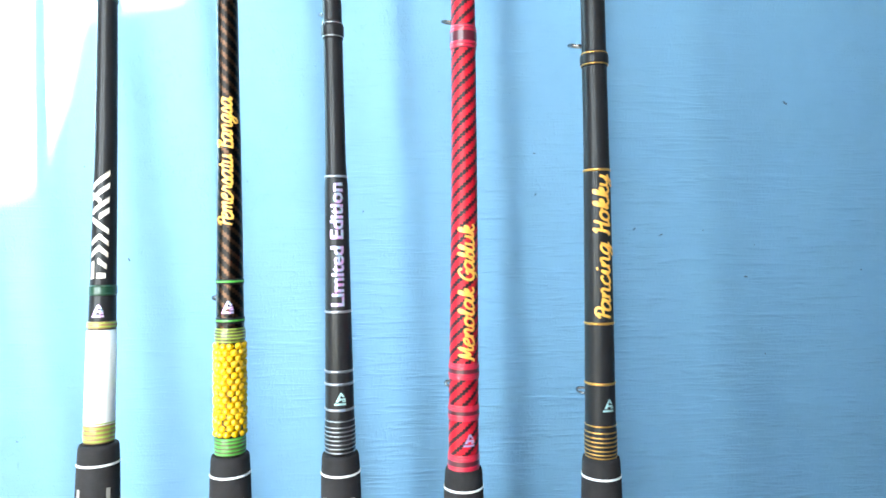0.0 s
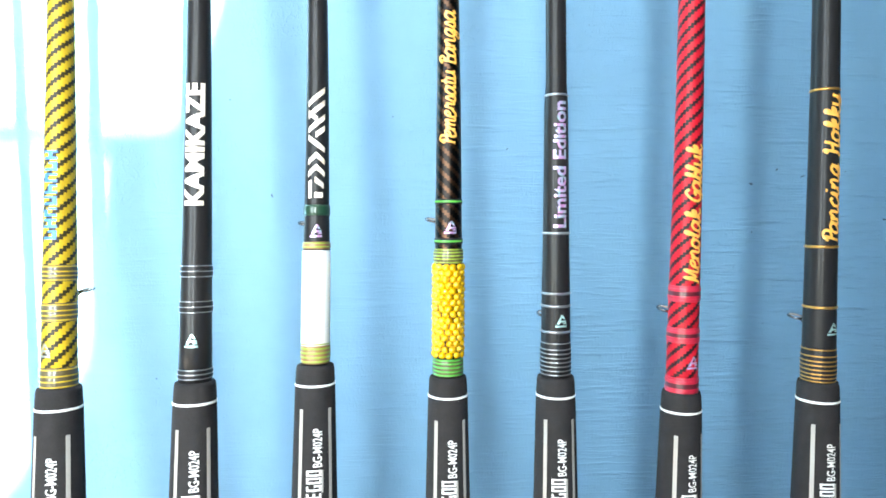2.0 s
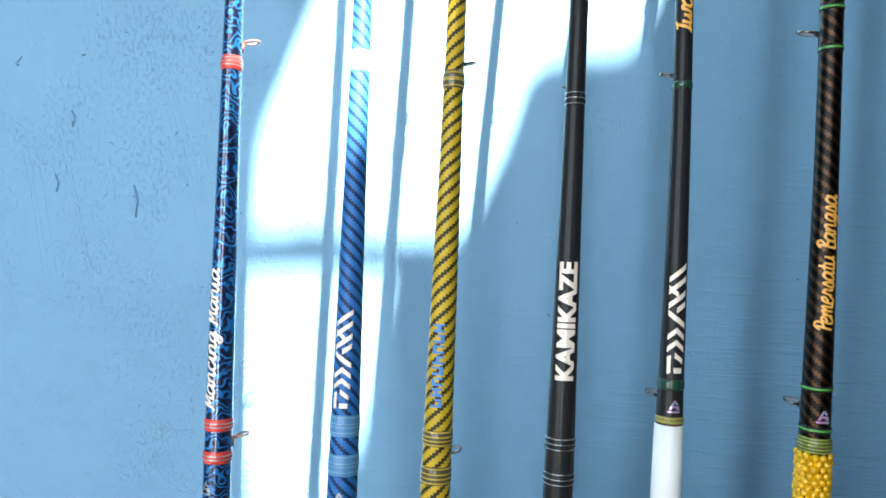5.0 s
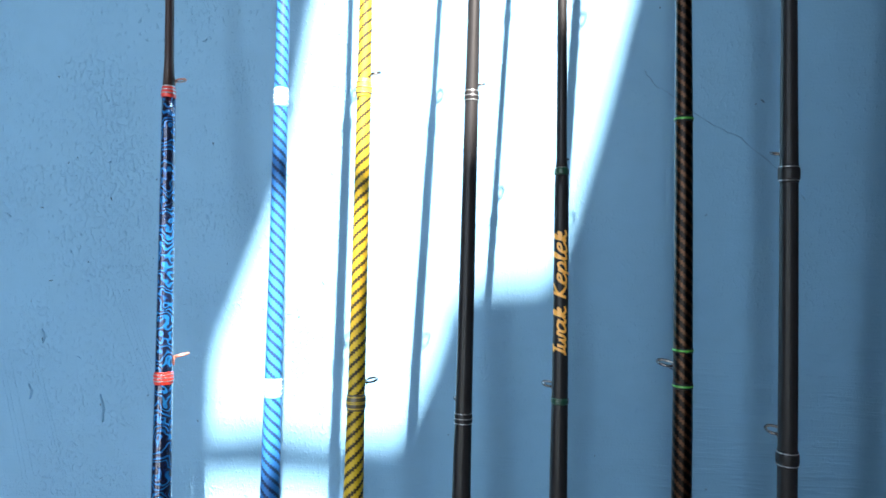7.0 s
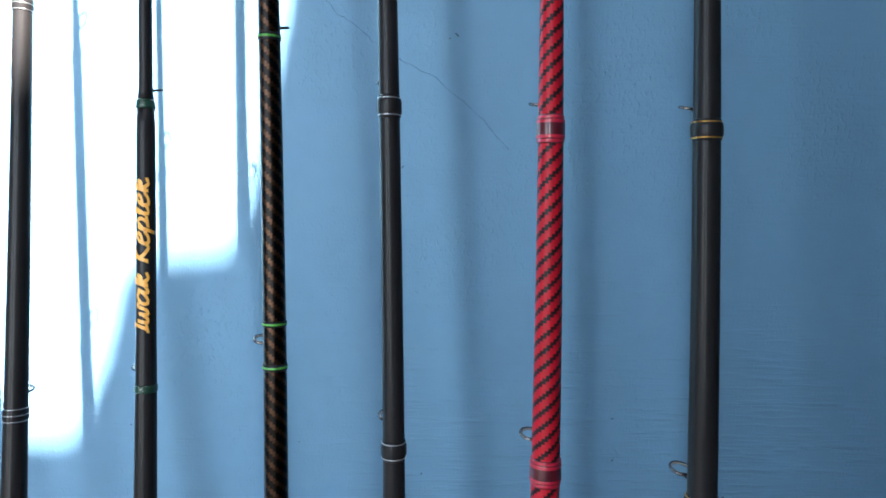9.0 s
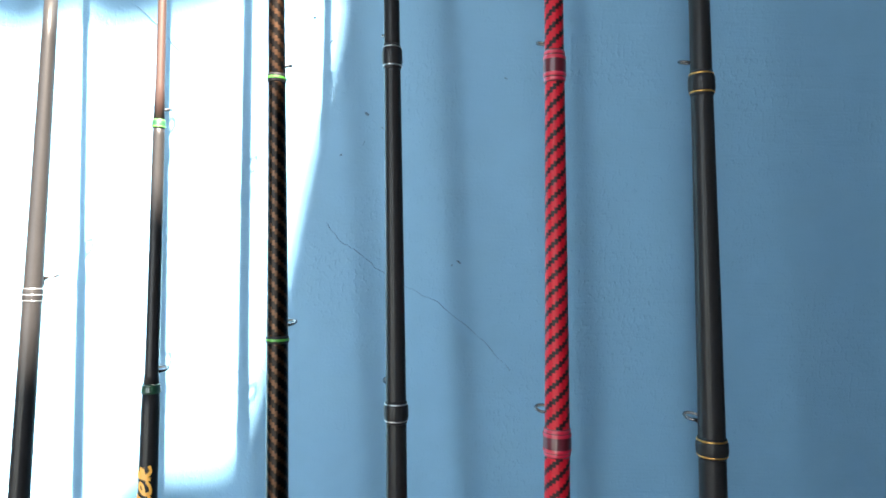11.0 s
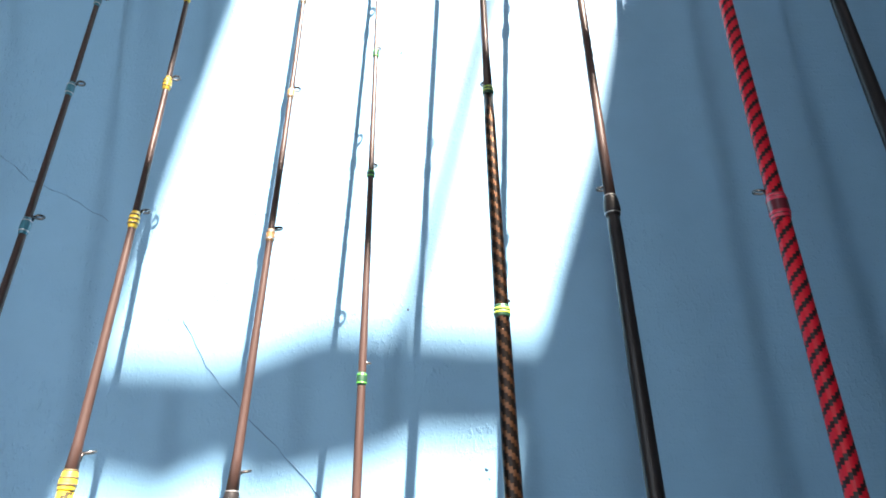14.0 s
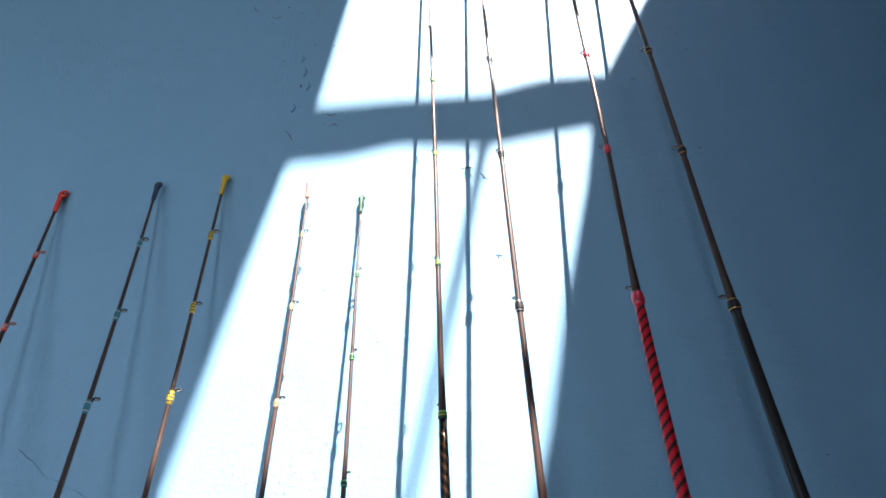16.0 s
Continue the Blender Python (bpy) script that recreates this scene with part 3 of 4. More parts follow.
def slanted_mark(long, tall):
    """Plain slanting bars in the rhythm of a maker's mark."""
    k, h = long / 0.050, tall
    bars = [(0.0, h * 0.74, 0.0080, h * 0.20, -0.0006), (0.0, h * 0.14, 0.0024, h * 0.44, 0.0), (0.0040, h * 0.10, 0.0024, h * 0.46, 0.0030)]
    for x in (0.0092, 0.0146):
        bars += [(x, h * 0.04, 0.0025, h * 0.46, 0.0034), (x + 0.0034, h * 0.50, 0.0025, h * 0.46, -0.0034)]
    bars += [(0.0200, h * 0.04, 0.0026, h * 0.92, 0.0058), (0.0300, h * 0.04, 0.0026, h * 0.50, -0.0032), (0.0350, h * 0.04, 0.0026, h * 0.92, -0.0062)]
    bars += [(0.0338, h * 0.44, 0.0024, h * 0.52, 0.0034), (0.0415, h * 0.04, 0.0026, h * 0.92, -0.0064), (0.0472, h * 0.04, 0.0026, h * 0.92, -0.0066)]
    return bar_shapes([(x * k, y, w * k, t, s * k) for x, y, w, t, s in bars])


def emblem():
    """A small triangular emblem of plain strokes."""
    bm = bmesh.new()
    k = 0.86
    for quad in (((0, 0), (0.0010, 0), (0.0010, 0.0064), (0, 0.0064)), ((0.0016, 0.0058), (0.0016, 0.0042), (0.0066, 0.0024), (0.0066, 0.0032)), ((0.0066, 0.0024), (0.0052, 0.0028), (0.0042, 0.0018), (0.0042, 0.0008)), ((0.0026, 0.0004), (0.0036, 0.0004), (0.0036, 0.0036), (0.0026, 0.0040)), ((0.0016, 0.0), (0.0016, 0.0022), (0.0023, 0.0022), (0.0026, 0.0004))):
        bm.faces.new([bm.verts.new((x * k, y * k, 0)) for x, y in quad])
    return bm


# --- rod with blue pearl scrolls and red bindings
r0 = Rod([(-0.0958, -0.1893, 0.6), (-0.0993, -0.1654, 0.7), (-0.1021, -0.1421, 0.8), (-0.1047, -0.1196, 0.9), (-0.1075, -0.0977, 1), (-0.1107, -0.0765, 1.1), (-0.1144, -0.0559, 1.2), (-0.1185, -0.036, 1.3), (-0.1227, -0.0168, 1.4), (-0.1251, -0.0056, 1.46)], [(0.55, 13.4), (0.69, 12.0), (0.8216, 9.4), (0.9758, 7.4), (0.9838, 5.2), (1.47, 2.0)], "blue pearl-scroll fishing rod with red thread bindings leaning on the wall")
r0.blank("painted_blank", 0.59, 0.9758, M_SCROLL, "blue scroll-patterned lacquered lower blank")
r0.blank("upper_blank", 0.9759, 1.4647, M_BLANK)
for a, b in ((0.6075, 0.6145), (0.6335, 0.6390), (0.6480, 0.6535)):
    r0.wrap(a, b, M_RED, M_SILVER, (0.35, 0.65))
r0.decal("emblem", emblem(), 0.6200, radians(-25), M_SILVER, label="small silver triangular emblem")
r0.guide(0.6440, radians(118), 0.0062, M_STEEL_RED)
for a, b in ((0.8171, 0.8240), (0.9748, 0.9828), (1.1042, 1.1101), (1.2177, 1.2227), (1.2917, 1.2967), (1.3516, 1.3568), (1.4109, 1.4163)):
    r0.wrap(a, b, M_RED, M_SILVER, (0.3, 0.55, 0.8), 0.0006)
for z, s in ((0.8315, 0.0066), (0.9847, 0.0052), (1.1121, 0.0042), (1.2257, 0.0036), (1.2988, 0.0033), (1.3578, 0.003), (1.4173, 0.003)):
    r0.guide(z, radians(118), s, M_STEEL_RED)
r0.tip(1.4707, M_RED, 0.0042, 0.016)
r0.words("Mancing Mania", 0.6576, 0.7226, 0.0066, radians(-17), M_PALEFOIL, "white and copper script words", 0.32, 0.022)
r0.grip(0.6000, radians(-16))

# --- rod in blue carbon cloth
r1 = Rod([(-0.0335, -0.1974, 0.6), (-0.0348, -0.1735, 0.7), (-0.0357, -0.1501, 0.8), (-0.0364, -0.1272, 0.9), (-0.0372, -0.1049, 1), (-0.0385, -0.0832, 1.1), (-0.0403, -0.062, 1.2), (-0.0429, -0.0413, 1.3), (-0.0465, -0.0212, 1.4), (-0.0492, -0.0094, 1.46)], [(0.59, 14.2), (0.66, 13.0), (0.72, 11.4), (0.8223, 9.0), (0.98, 7.5), (1.1008, 5.8), (1.1067, 3.9), (1.48, 1.8)], "blue carbon fishing rod with pale blue bindings leaning on the wall")
r1.blank("cloth_blank", 0.6, 1.1028, W_BLUE, "blue woven carbon lower blank")
r1.blank("upper_blank", 1.1029, 1.4709, M_BLANK)
# upper two bindings paler: the sunlight on them is put into the thread colour
for a, b in ((0.6095, 0.6191), (0.6365, 0.6458), (0.6532, 0.6625), (0.8158, 0.8257), (0.9684, 0.9784)):
    r1.wrap(a, b, M_MIDBLUE if a < 0.7 else M_PALEBLUE, M_PALEBLUE if a < 0.7 else M_WHITE, (0.2, 0.45, 0.6, 0.9), 0.00025, line_wide=0.0004)
r1.wrap(1.0998, 1.1122, M_PALEBLUE, M_TEAL, (0.3, 0.55, 0.8), 0.0007, line_wide=0.0013)
for z in (1.2117, 1.2910, 1.3543, 1.4139):
    r1.wrap(z, z + 0.0085, M_TEAL, M_SILVER, (0.2, 0.8), 0.0005)
for z, s in ((0.6495, 0.0060), (0.8302, 0.0066), (0.9823, 0.0052), (1.1157, 0.0042), (1.2218, 0.0036), (1.3010, 0.0033), (1.3634, 0.003), (1.4236, 0.003)):
    r1.guide(z, radians(-160 if z < 1 else 135), s, M_STEEL)
r1.tip(1.4739, mat("navy_tip", (0.02, 0.04, 0.10), 0.35, coat=0.4), 0.0030, 0.014)
r1.decal("maker_mark", slanted_mark(0.043, 0.0084), 0.6656, radians(-6), M_PALEFOIL, label="white slanting bars of a maker's mark")
r1.decal("emblem", emblem(), 0.6243, 0.0, M_SILVER, label="small silver triangular emblem")
r1.grip(0.6024, radians(22))

# --- rod in yellow carbon cloth
r2 = Rod([(0.007, -0.1868, 0.6), (0.0075, -0.165, 0.7), (0.008, -0.1434, 0.8), (0.0083, -0.1222, 0.9), (0.0083, -0.1012, 1), (0.0077, -0.0805, 1.1), (0.0067, -0.0601, 1.2), (0.0051, -0.04, 1.3), (0.003, -0.0202, 1.4), (0.0015, -0.0085, 1.46)], [(0.59, 14.4), (0.66, 13.2), (0.72, 11.8), (0.8125, 9.3), (0.9784, 7.6), (1.1052, 6.2), (1.1131, 4.0), (1.4827, 1.8)], "yellow and black carbon fishing rod with yellow thread bindings")
r2.blank("cloth_blank", 0.6, 1.1072, W_YELLOW, "yellow and dark woven carbon lower blank")
r2.blank("upper_blank", 1.1073, 1.4777, M_BLANK)
for a, b in ((0.6036, 0.6124), (0.6311, 0.6389), (0.6477, 0.6546)):
    r2.wrap(a, b, M_OLIVE, M_YELLOW, (0.1, 0.35, 0.6, 0.9), 0.00025, line_wide=0.0006)
for a, b in ((0.8086, 0.8170), (0.9729, 0.9828), (1.1057, 1.1146)):
    r2.wrap(a, b, M_OLIVE if a < 0.9 else M_YELLOW, M_YELLOW if a < 0.9 else M_OLIVE, (0.15, 0.45, 0.55, 0.85) if a < 0.9 else (0.22, 0.5, 0.78), 0.0006, line_wide=0.0006 if a < 0.9 else 0.0009)
for z in (1.2155, 1.2955, 1.3584, 1.4197):
    r2.wrap(z, z + 0.0085, M_YELLOW, M_OLIVE, (0.25, 0.5, 0.75), 0.0007, line_wide=0.0009)
for z, s in ((0.6423, 0.0060), (0.8219, 0.0066), (0.9868, 0.0052), (1.1191, 0.0042), (1.2256, 0.0036), (1.3056, 0.0033), (1.3675, 0.003), (1.4294, 0.003)):
    r2.guide(z, radians(140), s, M_STEEL)
r2.tip(1.4797, M_YELLOW, 0.0030, 0.016)
for i in range(8):
    z = 0.6648 + 0.0047 * i
    r2.decal("print_mark", bar_shapes([(0, 0, 0.0011, 0.0054, 0), (0.0011, 0.0054 * (i % 3) / 3, 0.0017, 0.0017, 0), (0.0028, 0, 0.0009, 0.0054 if i % 2 else 0.0034, 0)]), z + 0.0002, radians(-8), M_BLUEINK, 0.00027, "blue printed block of plain bars")
r2.decal("emblem", emblem(), 0.6168, radians(-25), M_SILVER, label="small silver triangular emblem")
r2.grip(0.5952, radians(5))

# --- plain black rod with white block letters
r3 = Rod([(0.0623, -0.1826, 0.6), (0.0639, -0.16, 0.7), (0.065, -0.1381, 0.8), (0.0659, -0.1169, 0.9), (0.0668, -0.0964, 1), (0.0677, -0.0765, 1.1), (0.0685, -0.0573, 1.2), (0.0691, -0.0387, 1.3), (0.0689, -0.0209, 1.4), (0.0683, -0.0105, 1.46)], [(0.59, 14.6), (0.66, 12.8), (0.74, 10.6), (0.8065, 9.0), (0.98, 7.2), (1.1022, 5.6), (1.1072, 3.7), (1.48, 1.6)], "black fishing rod with white block letters and silver bindings")
r3.blank("lower_blank", 0.6, 1.1032, M_BLACK, "glossy black lower blank")
r3.blank("upper_blank", 1.1033, 1.4691, M_BLANK)
for a, b in ((0.6045, 0.6090), (0.6325, 0.6379), (0.6476, 0.6530), (0.8020, 0.8080), (0.9702, 0.9762), (1.1017, 1.1087)):
    r3.wrap(a, b, M_BLACK, M_SILVER, (0.08, 0.5, 0.92), 0.0003, line_wide=0.0004)
for z in (1.2096, 1.2912, 1.3576, 1.4176):
    r3.wrap(z, z + 0.006, M_BROWN, M_SILVER, (0.2, 0.8), 0.0005, line_wide=0.0006)
for z, s in ((0.6442, 0.0060), (0.8119, 0.0066), (0.9801, 0.0052), (1.1121, 0.0042), (1.2176, 0.0036), (1.2992, 0.0033), (1.3661, 0.003), (1.4260, 0.003)):
    r3.guide(z, radians(-165 if z < 0.85 else 150), s, M_STEEL)
r3.tip(1.4691, mat("copper_tip", (0.55, 0.28, 0.20), 0.3, 0.4), 0.0026, 0.014)
r3.words("KAMIKAZE", 0.6782, 0.7306, 0.0086, 0.0, M_PALEFOIL, "white block letters", 0.0, 0.045)
r3.decal("emblem", emblem(), 0.6183, 0.0, M_TEALFOIL, label="small pale teal foil triangular emblem")
r3.grip(0.5945, radians(11))

# --- black rod with a band of white reflecting tape
r4 = Rod([(0.1126, -0.1679, 0.6), (0.115, -0.1481, 0.7), (0.1157, -0.1285, 0.8), (0.1155, -0.109, 0.9), (0.1147, -0.0897, 1), (0.1136, -0.0705, 1.1), (0.1124, -0.0515, 1.2), (0.1109, -0.0327, 1.3), (0.109, -0.014, 1.4), (0.1075, -0.0029, 1.46)], [(0.59, 13.6), (0.66, 12.2), (0.68, 11.4), (0.75, 9.8), (0.85, 8.2), (0.9313, 7.5), (0.9383, 5.7), (1.0450, 5.0), (1.0500, 4.0), (1.26, 2.8), (1.4603, 1.5)], "black fishing rod with green bindings and a white tape band")
r4.blank("lower_blank", 0.6, 0.9343, M_BLACK, "glossy black lower blank", 30)
r4.blank("middle_blank", 0.9344, 1.0460, M_BLACK)
r4.blank("upper_blank", 1.0461, 1.4553, M_BLANK)
r4.tube("reflecting_tape", [(0.6130, r4.r(0.6130)), (0.6132, 0.0068), (0.634, 0.0067), (0.6560, 0.0065), (0.6562, r4.r(0.6562))], M_TAPE, "brilliant white reflecting tape band")
r4.wrap(0.6050, 0.6148, M_BROWN, M_LIME, (0.1, 0.3, 0.5, 0.7, 0.9), 0.0003, line_wide=0.0008)
r4.wrap(0.6568, 0.6602, M_BROWN, M_LIME, (0.3, 0.8), 0.0004)
for a, b in ((0.6720, 0.6769), (0.8107, 0.8141), (0.9308, 0.9348), (1.0440, 1.0485), (1.1451, 1.1506), (1.2462, 1.2502), (1.3228, 1.3279), (1.3857, 1.3911)):
    r4.wrap(a, b, M_DKGREEN, M_GREEN if a > 1 else M_DKGREEN, (0.2, 0.8), 0.0003 if a < 1 else 0.0005, line_wide=0.0006)
for z, s in ((0.6676, 0.0060), (0.8184, 0.0066), (0.9392, 0.0054), (1.0530, 0.0044), (1.1551, 0.0038), (1.2552, 0.0034), (1.3320, 0.003), (1.3955, 0.003)):
    r4.guide(z, radians(-142 if z < 0.9 else 170), s, M_STEEL)
r4.tip(1.4573, M_DKGREEN, 0.0026, 0.014)
r4.decal("maker_mark", slanted_mark(0.0503, 0.0084), 0.6800, radians(2), M_PALEFOIL, label="white slanting bars of a maker's mark")
r4.words("Iwak Keplek", 0.8363, 0.9017, 0.0070, radians(2), M_AMBER, "amber script words", 0.32, 0.022)
r4.decal("emblem", emblem(), 0.6622, radians(4), M_HOLO, label="small rainbow foil triangular emblem")
r4.grip(0.5954, radians(9))

# --- dark carbon rod with a beaded yellow collar
r5 = Rod([(0.1745, -0.1729, 0.6), (0.1758, -0.1571, 0.7), (0.1758, -0.1415, 0.8), (0.1748, -0.1261, 0.9), (0.1732, -0.111, 1), (0.1711, -0.096, 1.1), (0.1691, -0.0813, 1.2), (0.1672, -0.0668, 1.3), (0.166, -0.0525, 1.4), (0.1657, -0.0441, 1.46), (0.1602, -0.0041, 1.8), (0.157, -0.006, 2.0)], [(0.59, 14.0), (0.6556, 12.8), (0.68, 12.2), (0.77, 10.0), (0.84, 9.4), (0.9595, 8.6), (1.0640, 7.0), (1.1710, 5.8), (1.2753, 4.8), (1.2814, 3.5), (1.84, 1.6)], "dark carbon fishing rod with green bindings and yellow beaded collar")
r5.blank("cloth_blank", 0.6, 1.2774, W_DARK, "dark woven carbon lower blank", 40)
r5.blank("upper_blank", 1.2775, 1.82, M_BLANK)
r5.wrap(0.6000, 0.6079, M_OLIVE, M_GREEN, (0.10, 0.32, 0.54, 0.76, 0.95), 0.0003, line_wide=0.0009)
r5.wrap(0.6513, 0.6580, M_OLIVE, M_LIME, (0.10, 0.32, 0.54, 0.76, 0.95), 0.0006)
collar = r5.tube("beaded_collar", [(0.6080, 0.0061), (0.6512, 0.0059)], M_BROWN, "collar of small shining yellow beads", sides=24)
for a, b in ((0.6600, 0.6629), (0.6781, 0.6806), (0.8263, 0.8293), (0.8442, 0.8467), (0.9577, 0.9607), (1.0620, 1.0655), (1.1690, 1.1740), (1.2753, 1.2809), (1.3720, 1.3781), (1.4650, 1.4700), (1.5418, 1.5468), (1.61, 1.6113)):
    r5.wrap(a, b, M_BLACK if a < 1.07 else M_DKGREEN, M_GREEN if a < 1.07 else M_LIME, (0.5,) if a < 1.07 else (0.35, 0.65), 0.0003, line_wide=0.0009)
for z, s in ((0.6697, 0.0062), (0.8357, 0.0080), (0.9640, 0.0062), (1.0700, 0.0050), (1.1770, 0.0044), (1.2844, 0.0038), (1.3811, 0.0034), (1.4731, 0.003), (1.5498, 0.003), (1.6143, 0.003)):
    r5.guide(z, radians(-140 if z < 0.95 else (165 if z < 1.2 else -170)), s, M_STEEL)
r5.words("Pemersatu Bangsa", 0.7050, 0.7640, 0.0070, radians(4), M_AMBER, "amber script words", 0.32, 0.022)
r5.decal("emblem", emblem(), 0.6649, radians(4), M_HOLO, label="small rainbow foil triangular emblem")
r5.grip(0.5907, radians(3))

# --- black rod with silver rings
r6 = Rod([(0.2257, -0.1725, 0.6), (0.2258, -0.1581, 0.7), (0.2248, -0.1439, 0.8), (0.2231, -0.1297, 0.9), (0.2209, -0.1157, 1), (0.2185, -0.1017, 1.1), (0.2161, -0.0878, 1.2), (0.2139, -0.074, 1.3), (0.2121, -0.0603, 1.4), (0.2112, -0.0522, 1.46), (0.204, -0.0122, 1.8), (0.1997, -0.006, 2.0)], [(0.59, 14.2), (0.6371, 13.2), (0.6657, 12.2), (0.7270, 10.8), (0.7285, 9.6), (0.80, 9.0), (0.9365, 8.2), (1.0767, 6.4), (1.2127, 5.3), (1.2187, 4.2), (1.3404, 3.5), (2.0, 1.6)], "black fishing rod with silver rings and rainbow foil words")
r6.blank("lower_blank", 0.6, 1.2147, M_BLACK, "glossy black lower blank", 60)
r6.blank("upper_blank", 1.2148, 1.98, M_BLANK)
r6.wrap(0.5986, 0.6150, M_BLACK, M_SILVER, (0.06, 0.18, 0.3, 0.42, 0.54, 0.66, 0.78, 0.95), 0.0003, line_wide=0.0005)
for z in (0.6194, 0.6313, 0.6371, 0.6648, 0.7275):
    r6.wrap(z - 0.0006, z + 0.0006, M_SILVER, proud=0.00035, label="silver ring")
for a, b in ((0.7912, 0.7996), (0.9280, 0.9370), (1.0672, 1.0772), (1.2102, 1.2212), (1.3348, 1.3429), (1.4554, 1.4615), (1.5539, 1.5599)):
    r6.wrap(a, b, M_BLACK, M_SILVER, (0.14, 0.86), 0.0008, line_wide=0.0005)
for z, s in ((0.6244, 0.0062), (0.8046, 0.0080), (0.9419, 0.0062), (1.0817, 0.0050), (1.2252, 0.0044), (1.3464, 0.0038), (1.4645, 0.0034), (1.5630, 0.003)):
    r6.guide(z, radians(-165), s, M_STEEL)
r6.words("Limited Edition", 0.6674, 0.7244, 0.0062, radians(4), M_HOLO, "rainbow foil words", 0.0, 0.028)
r6.decal("emblem", emblem(), 0.6219, radians(8), M_TEALFOIL, label="small pale teal foil triangular emblem")
r6.grip(0.5894, radians(-1))

# --- red carbon rod
r7 = Rod([(0.2838, -0.1801, 0.6), (0.2856, -0.1656, 0.7), (0.2861, -0.1512, 0.8), (0.2856, -0.1368, 0.9), (0.2842, -0.1225, 1), (0.2822, -0.1083, 1.1), (0.2803, -0.0941, 1.2), (0.2794, -0.08, 1.3), (0.2804, -0.0659, 1.4), (0.2824, -0.0575, 1.46), (0.2805, -0.0175, 1.8), (0.2794, -0.006, 2.0)], [(0.58, 14.6), (0.6394, 13.7), (0.73, 12.0), (0.7875, 11.4), (0.9284, 9.6), (1.08, 7.4), (1.3395, 5.8), (1.3445, 3.9), (2.0, 1.7)], "red and black carbon fishing rod with crimson thread bindings")
r7.blank("cloth_blank", 0.5921, 1.3415, W_RED, "red and black woven carbon blank", 60)
r7.blank("upper_blank", 1.3416, 1.99, M_BLANK)
for a, b in ((0.5921, 0.5999), (0.6158, 0.6225), (0.6346, 0.6418)):
    r7.wrap(a, b, M_DARKRED, M_PINK, (0.1, 0.28, 0.75, 0.92), 0.0003, line_wide=0.0015)
for a, b in ((0.7860, 0.7969), (0.9190, 0.9299), (1.0617, 1.0742), (1.2066, 1.2176)):
    r7.wrap(a, b, M_DARKRED, M_PINK, (0.1, 0.24, 0.76, 0.9), 0.0006, line_wide=0.0014)
for a, b in ((1.3345, 1.3445), (1.4507, 1.4579), (1.5488, 1.5549)):
    r7.wrap(a, b, M_PINK, M_DARKRED, (0.2, 0.8), 0.0007)
for z, s in ((0.6283, 0.0062), (0.8008, 0.0080), (0.9338, 0.0062), (1.0782, 0.0050), (1.2215, 0.0045), (1.3481, 0.0040), (1.4609, 0.0034), (1.5579, 0.003)):
    r7.guide(z, radians(-155), s, M_STEEL)
r7.words("Menolak Gabluk", 0.6428, 0.7056, 0.0072, radians(12), M_AMBER, "amber script words", 0.32, 0.022)
r7.decal("emblem", emblem(), 0.6042, radians(15), M_HOLO, label="small rainbow foil triangular emblem")
r7.grip(0.5841, radians(6))

# --- black rod with gold rings
r8 = Rod([(0.3488, -0.1828, 0.6), (0.3483, -0.1693, 0.7), (0.3467, -0.1555, 0.8), (0.3441, -0.1414, 0.9), (0.3408, -0.1269, 1), (0.3372, -0.1122, 1.1), (0.3338, -0.0972, 1.2), (0.3313, -0.0819, 1.3), (0.3306, -0.0662, 1.4), (0.3314, -0.0567, 1.46), (0.3237, -0.0167, 1.8), (0.3192, -0.006, 2.0)], [(0.59, 14.8), (0.66, 13.5), (0.7294, 12.3), (0.7314, 11.9), (0.7769, 11.4), (0.9282, 10.0), (1.0654, 8.0), (1.3288, 5.6), (1.3349, 4.4), (2.0, 1.7)], "black fishing rod with gold rings and amber script words")
r8.blank("lower_blank", 0.59, 1.3309, M_BLACK, "glossy black lower blank", 60)
r8.blank("upper_blank", 1.3310, 1.92, M_BLANK)
r8.wrap(0.5969, 0.6134, M_BLACK, M_GOLD, (0.05, 0.15, 0.26, 0.38, 0.5, 0.62, 0.76, 0.94), 0.0003, line_wide=0.0006)
for z in (0.6319, 0.6597, 0.7304):
    r8.wrap(z - 0.0006, z + 0.0006, M_GOLD, proud=0.00035, label="gold ring")
for a, b in ((0.7779, 0.7850), (0.9208, 0.9287), (1.0569, 1.0664), (1.2023, 1.2108), (1.3278, 1.3359), (1.4472, 1.4542), (1.5509, 1.5569)):
    r8.wrap(a, b, M_BLACK, M_GOLD, (0.14, 0.86), 0.0009, line_wide=0.0006)
for z, s in ((0.6244, 0.0062), (0.7895, 0.0080), (0.9331, 0.0062), (1.0709, 0.0050), (1.2153, 0.0045), (1.3394, 0.0040), (1.4573, 0.0034), (1.5599, 0.003)):
    r8.guide(z, radians(-155), s, M_STEEL)
r8.words("Pancing Hokky", 0.6620, 0.7282, 0.0072, radians(12), M_AMBER, "amber script words", 0.32, 0.022)
r8.decal("emblem", emblem(), 0.6194, radians(14), M_TEALFOIL, label="small pale teal foil triangular emblem")
r8.grip(0.5884, radians(-2))


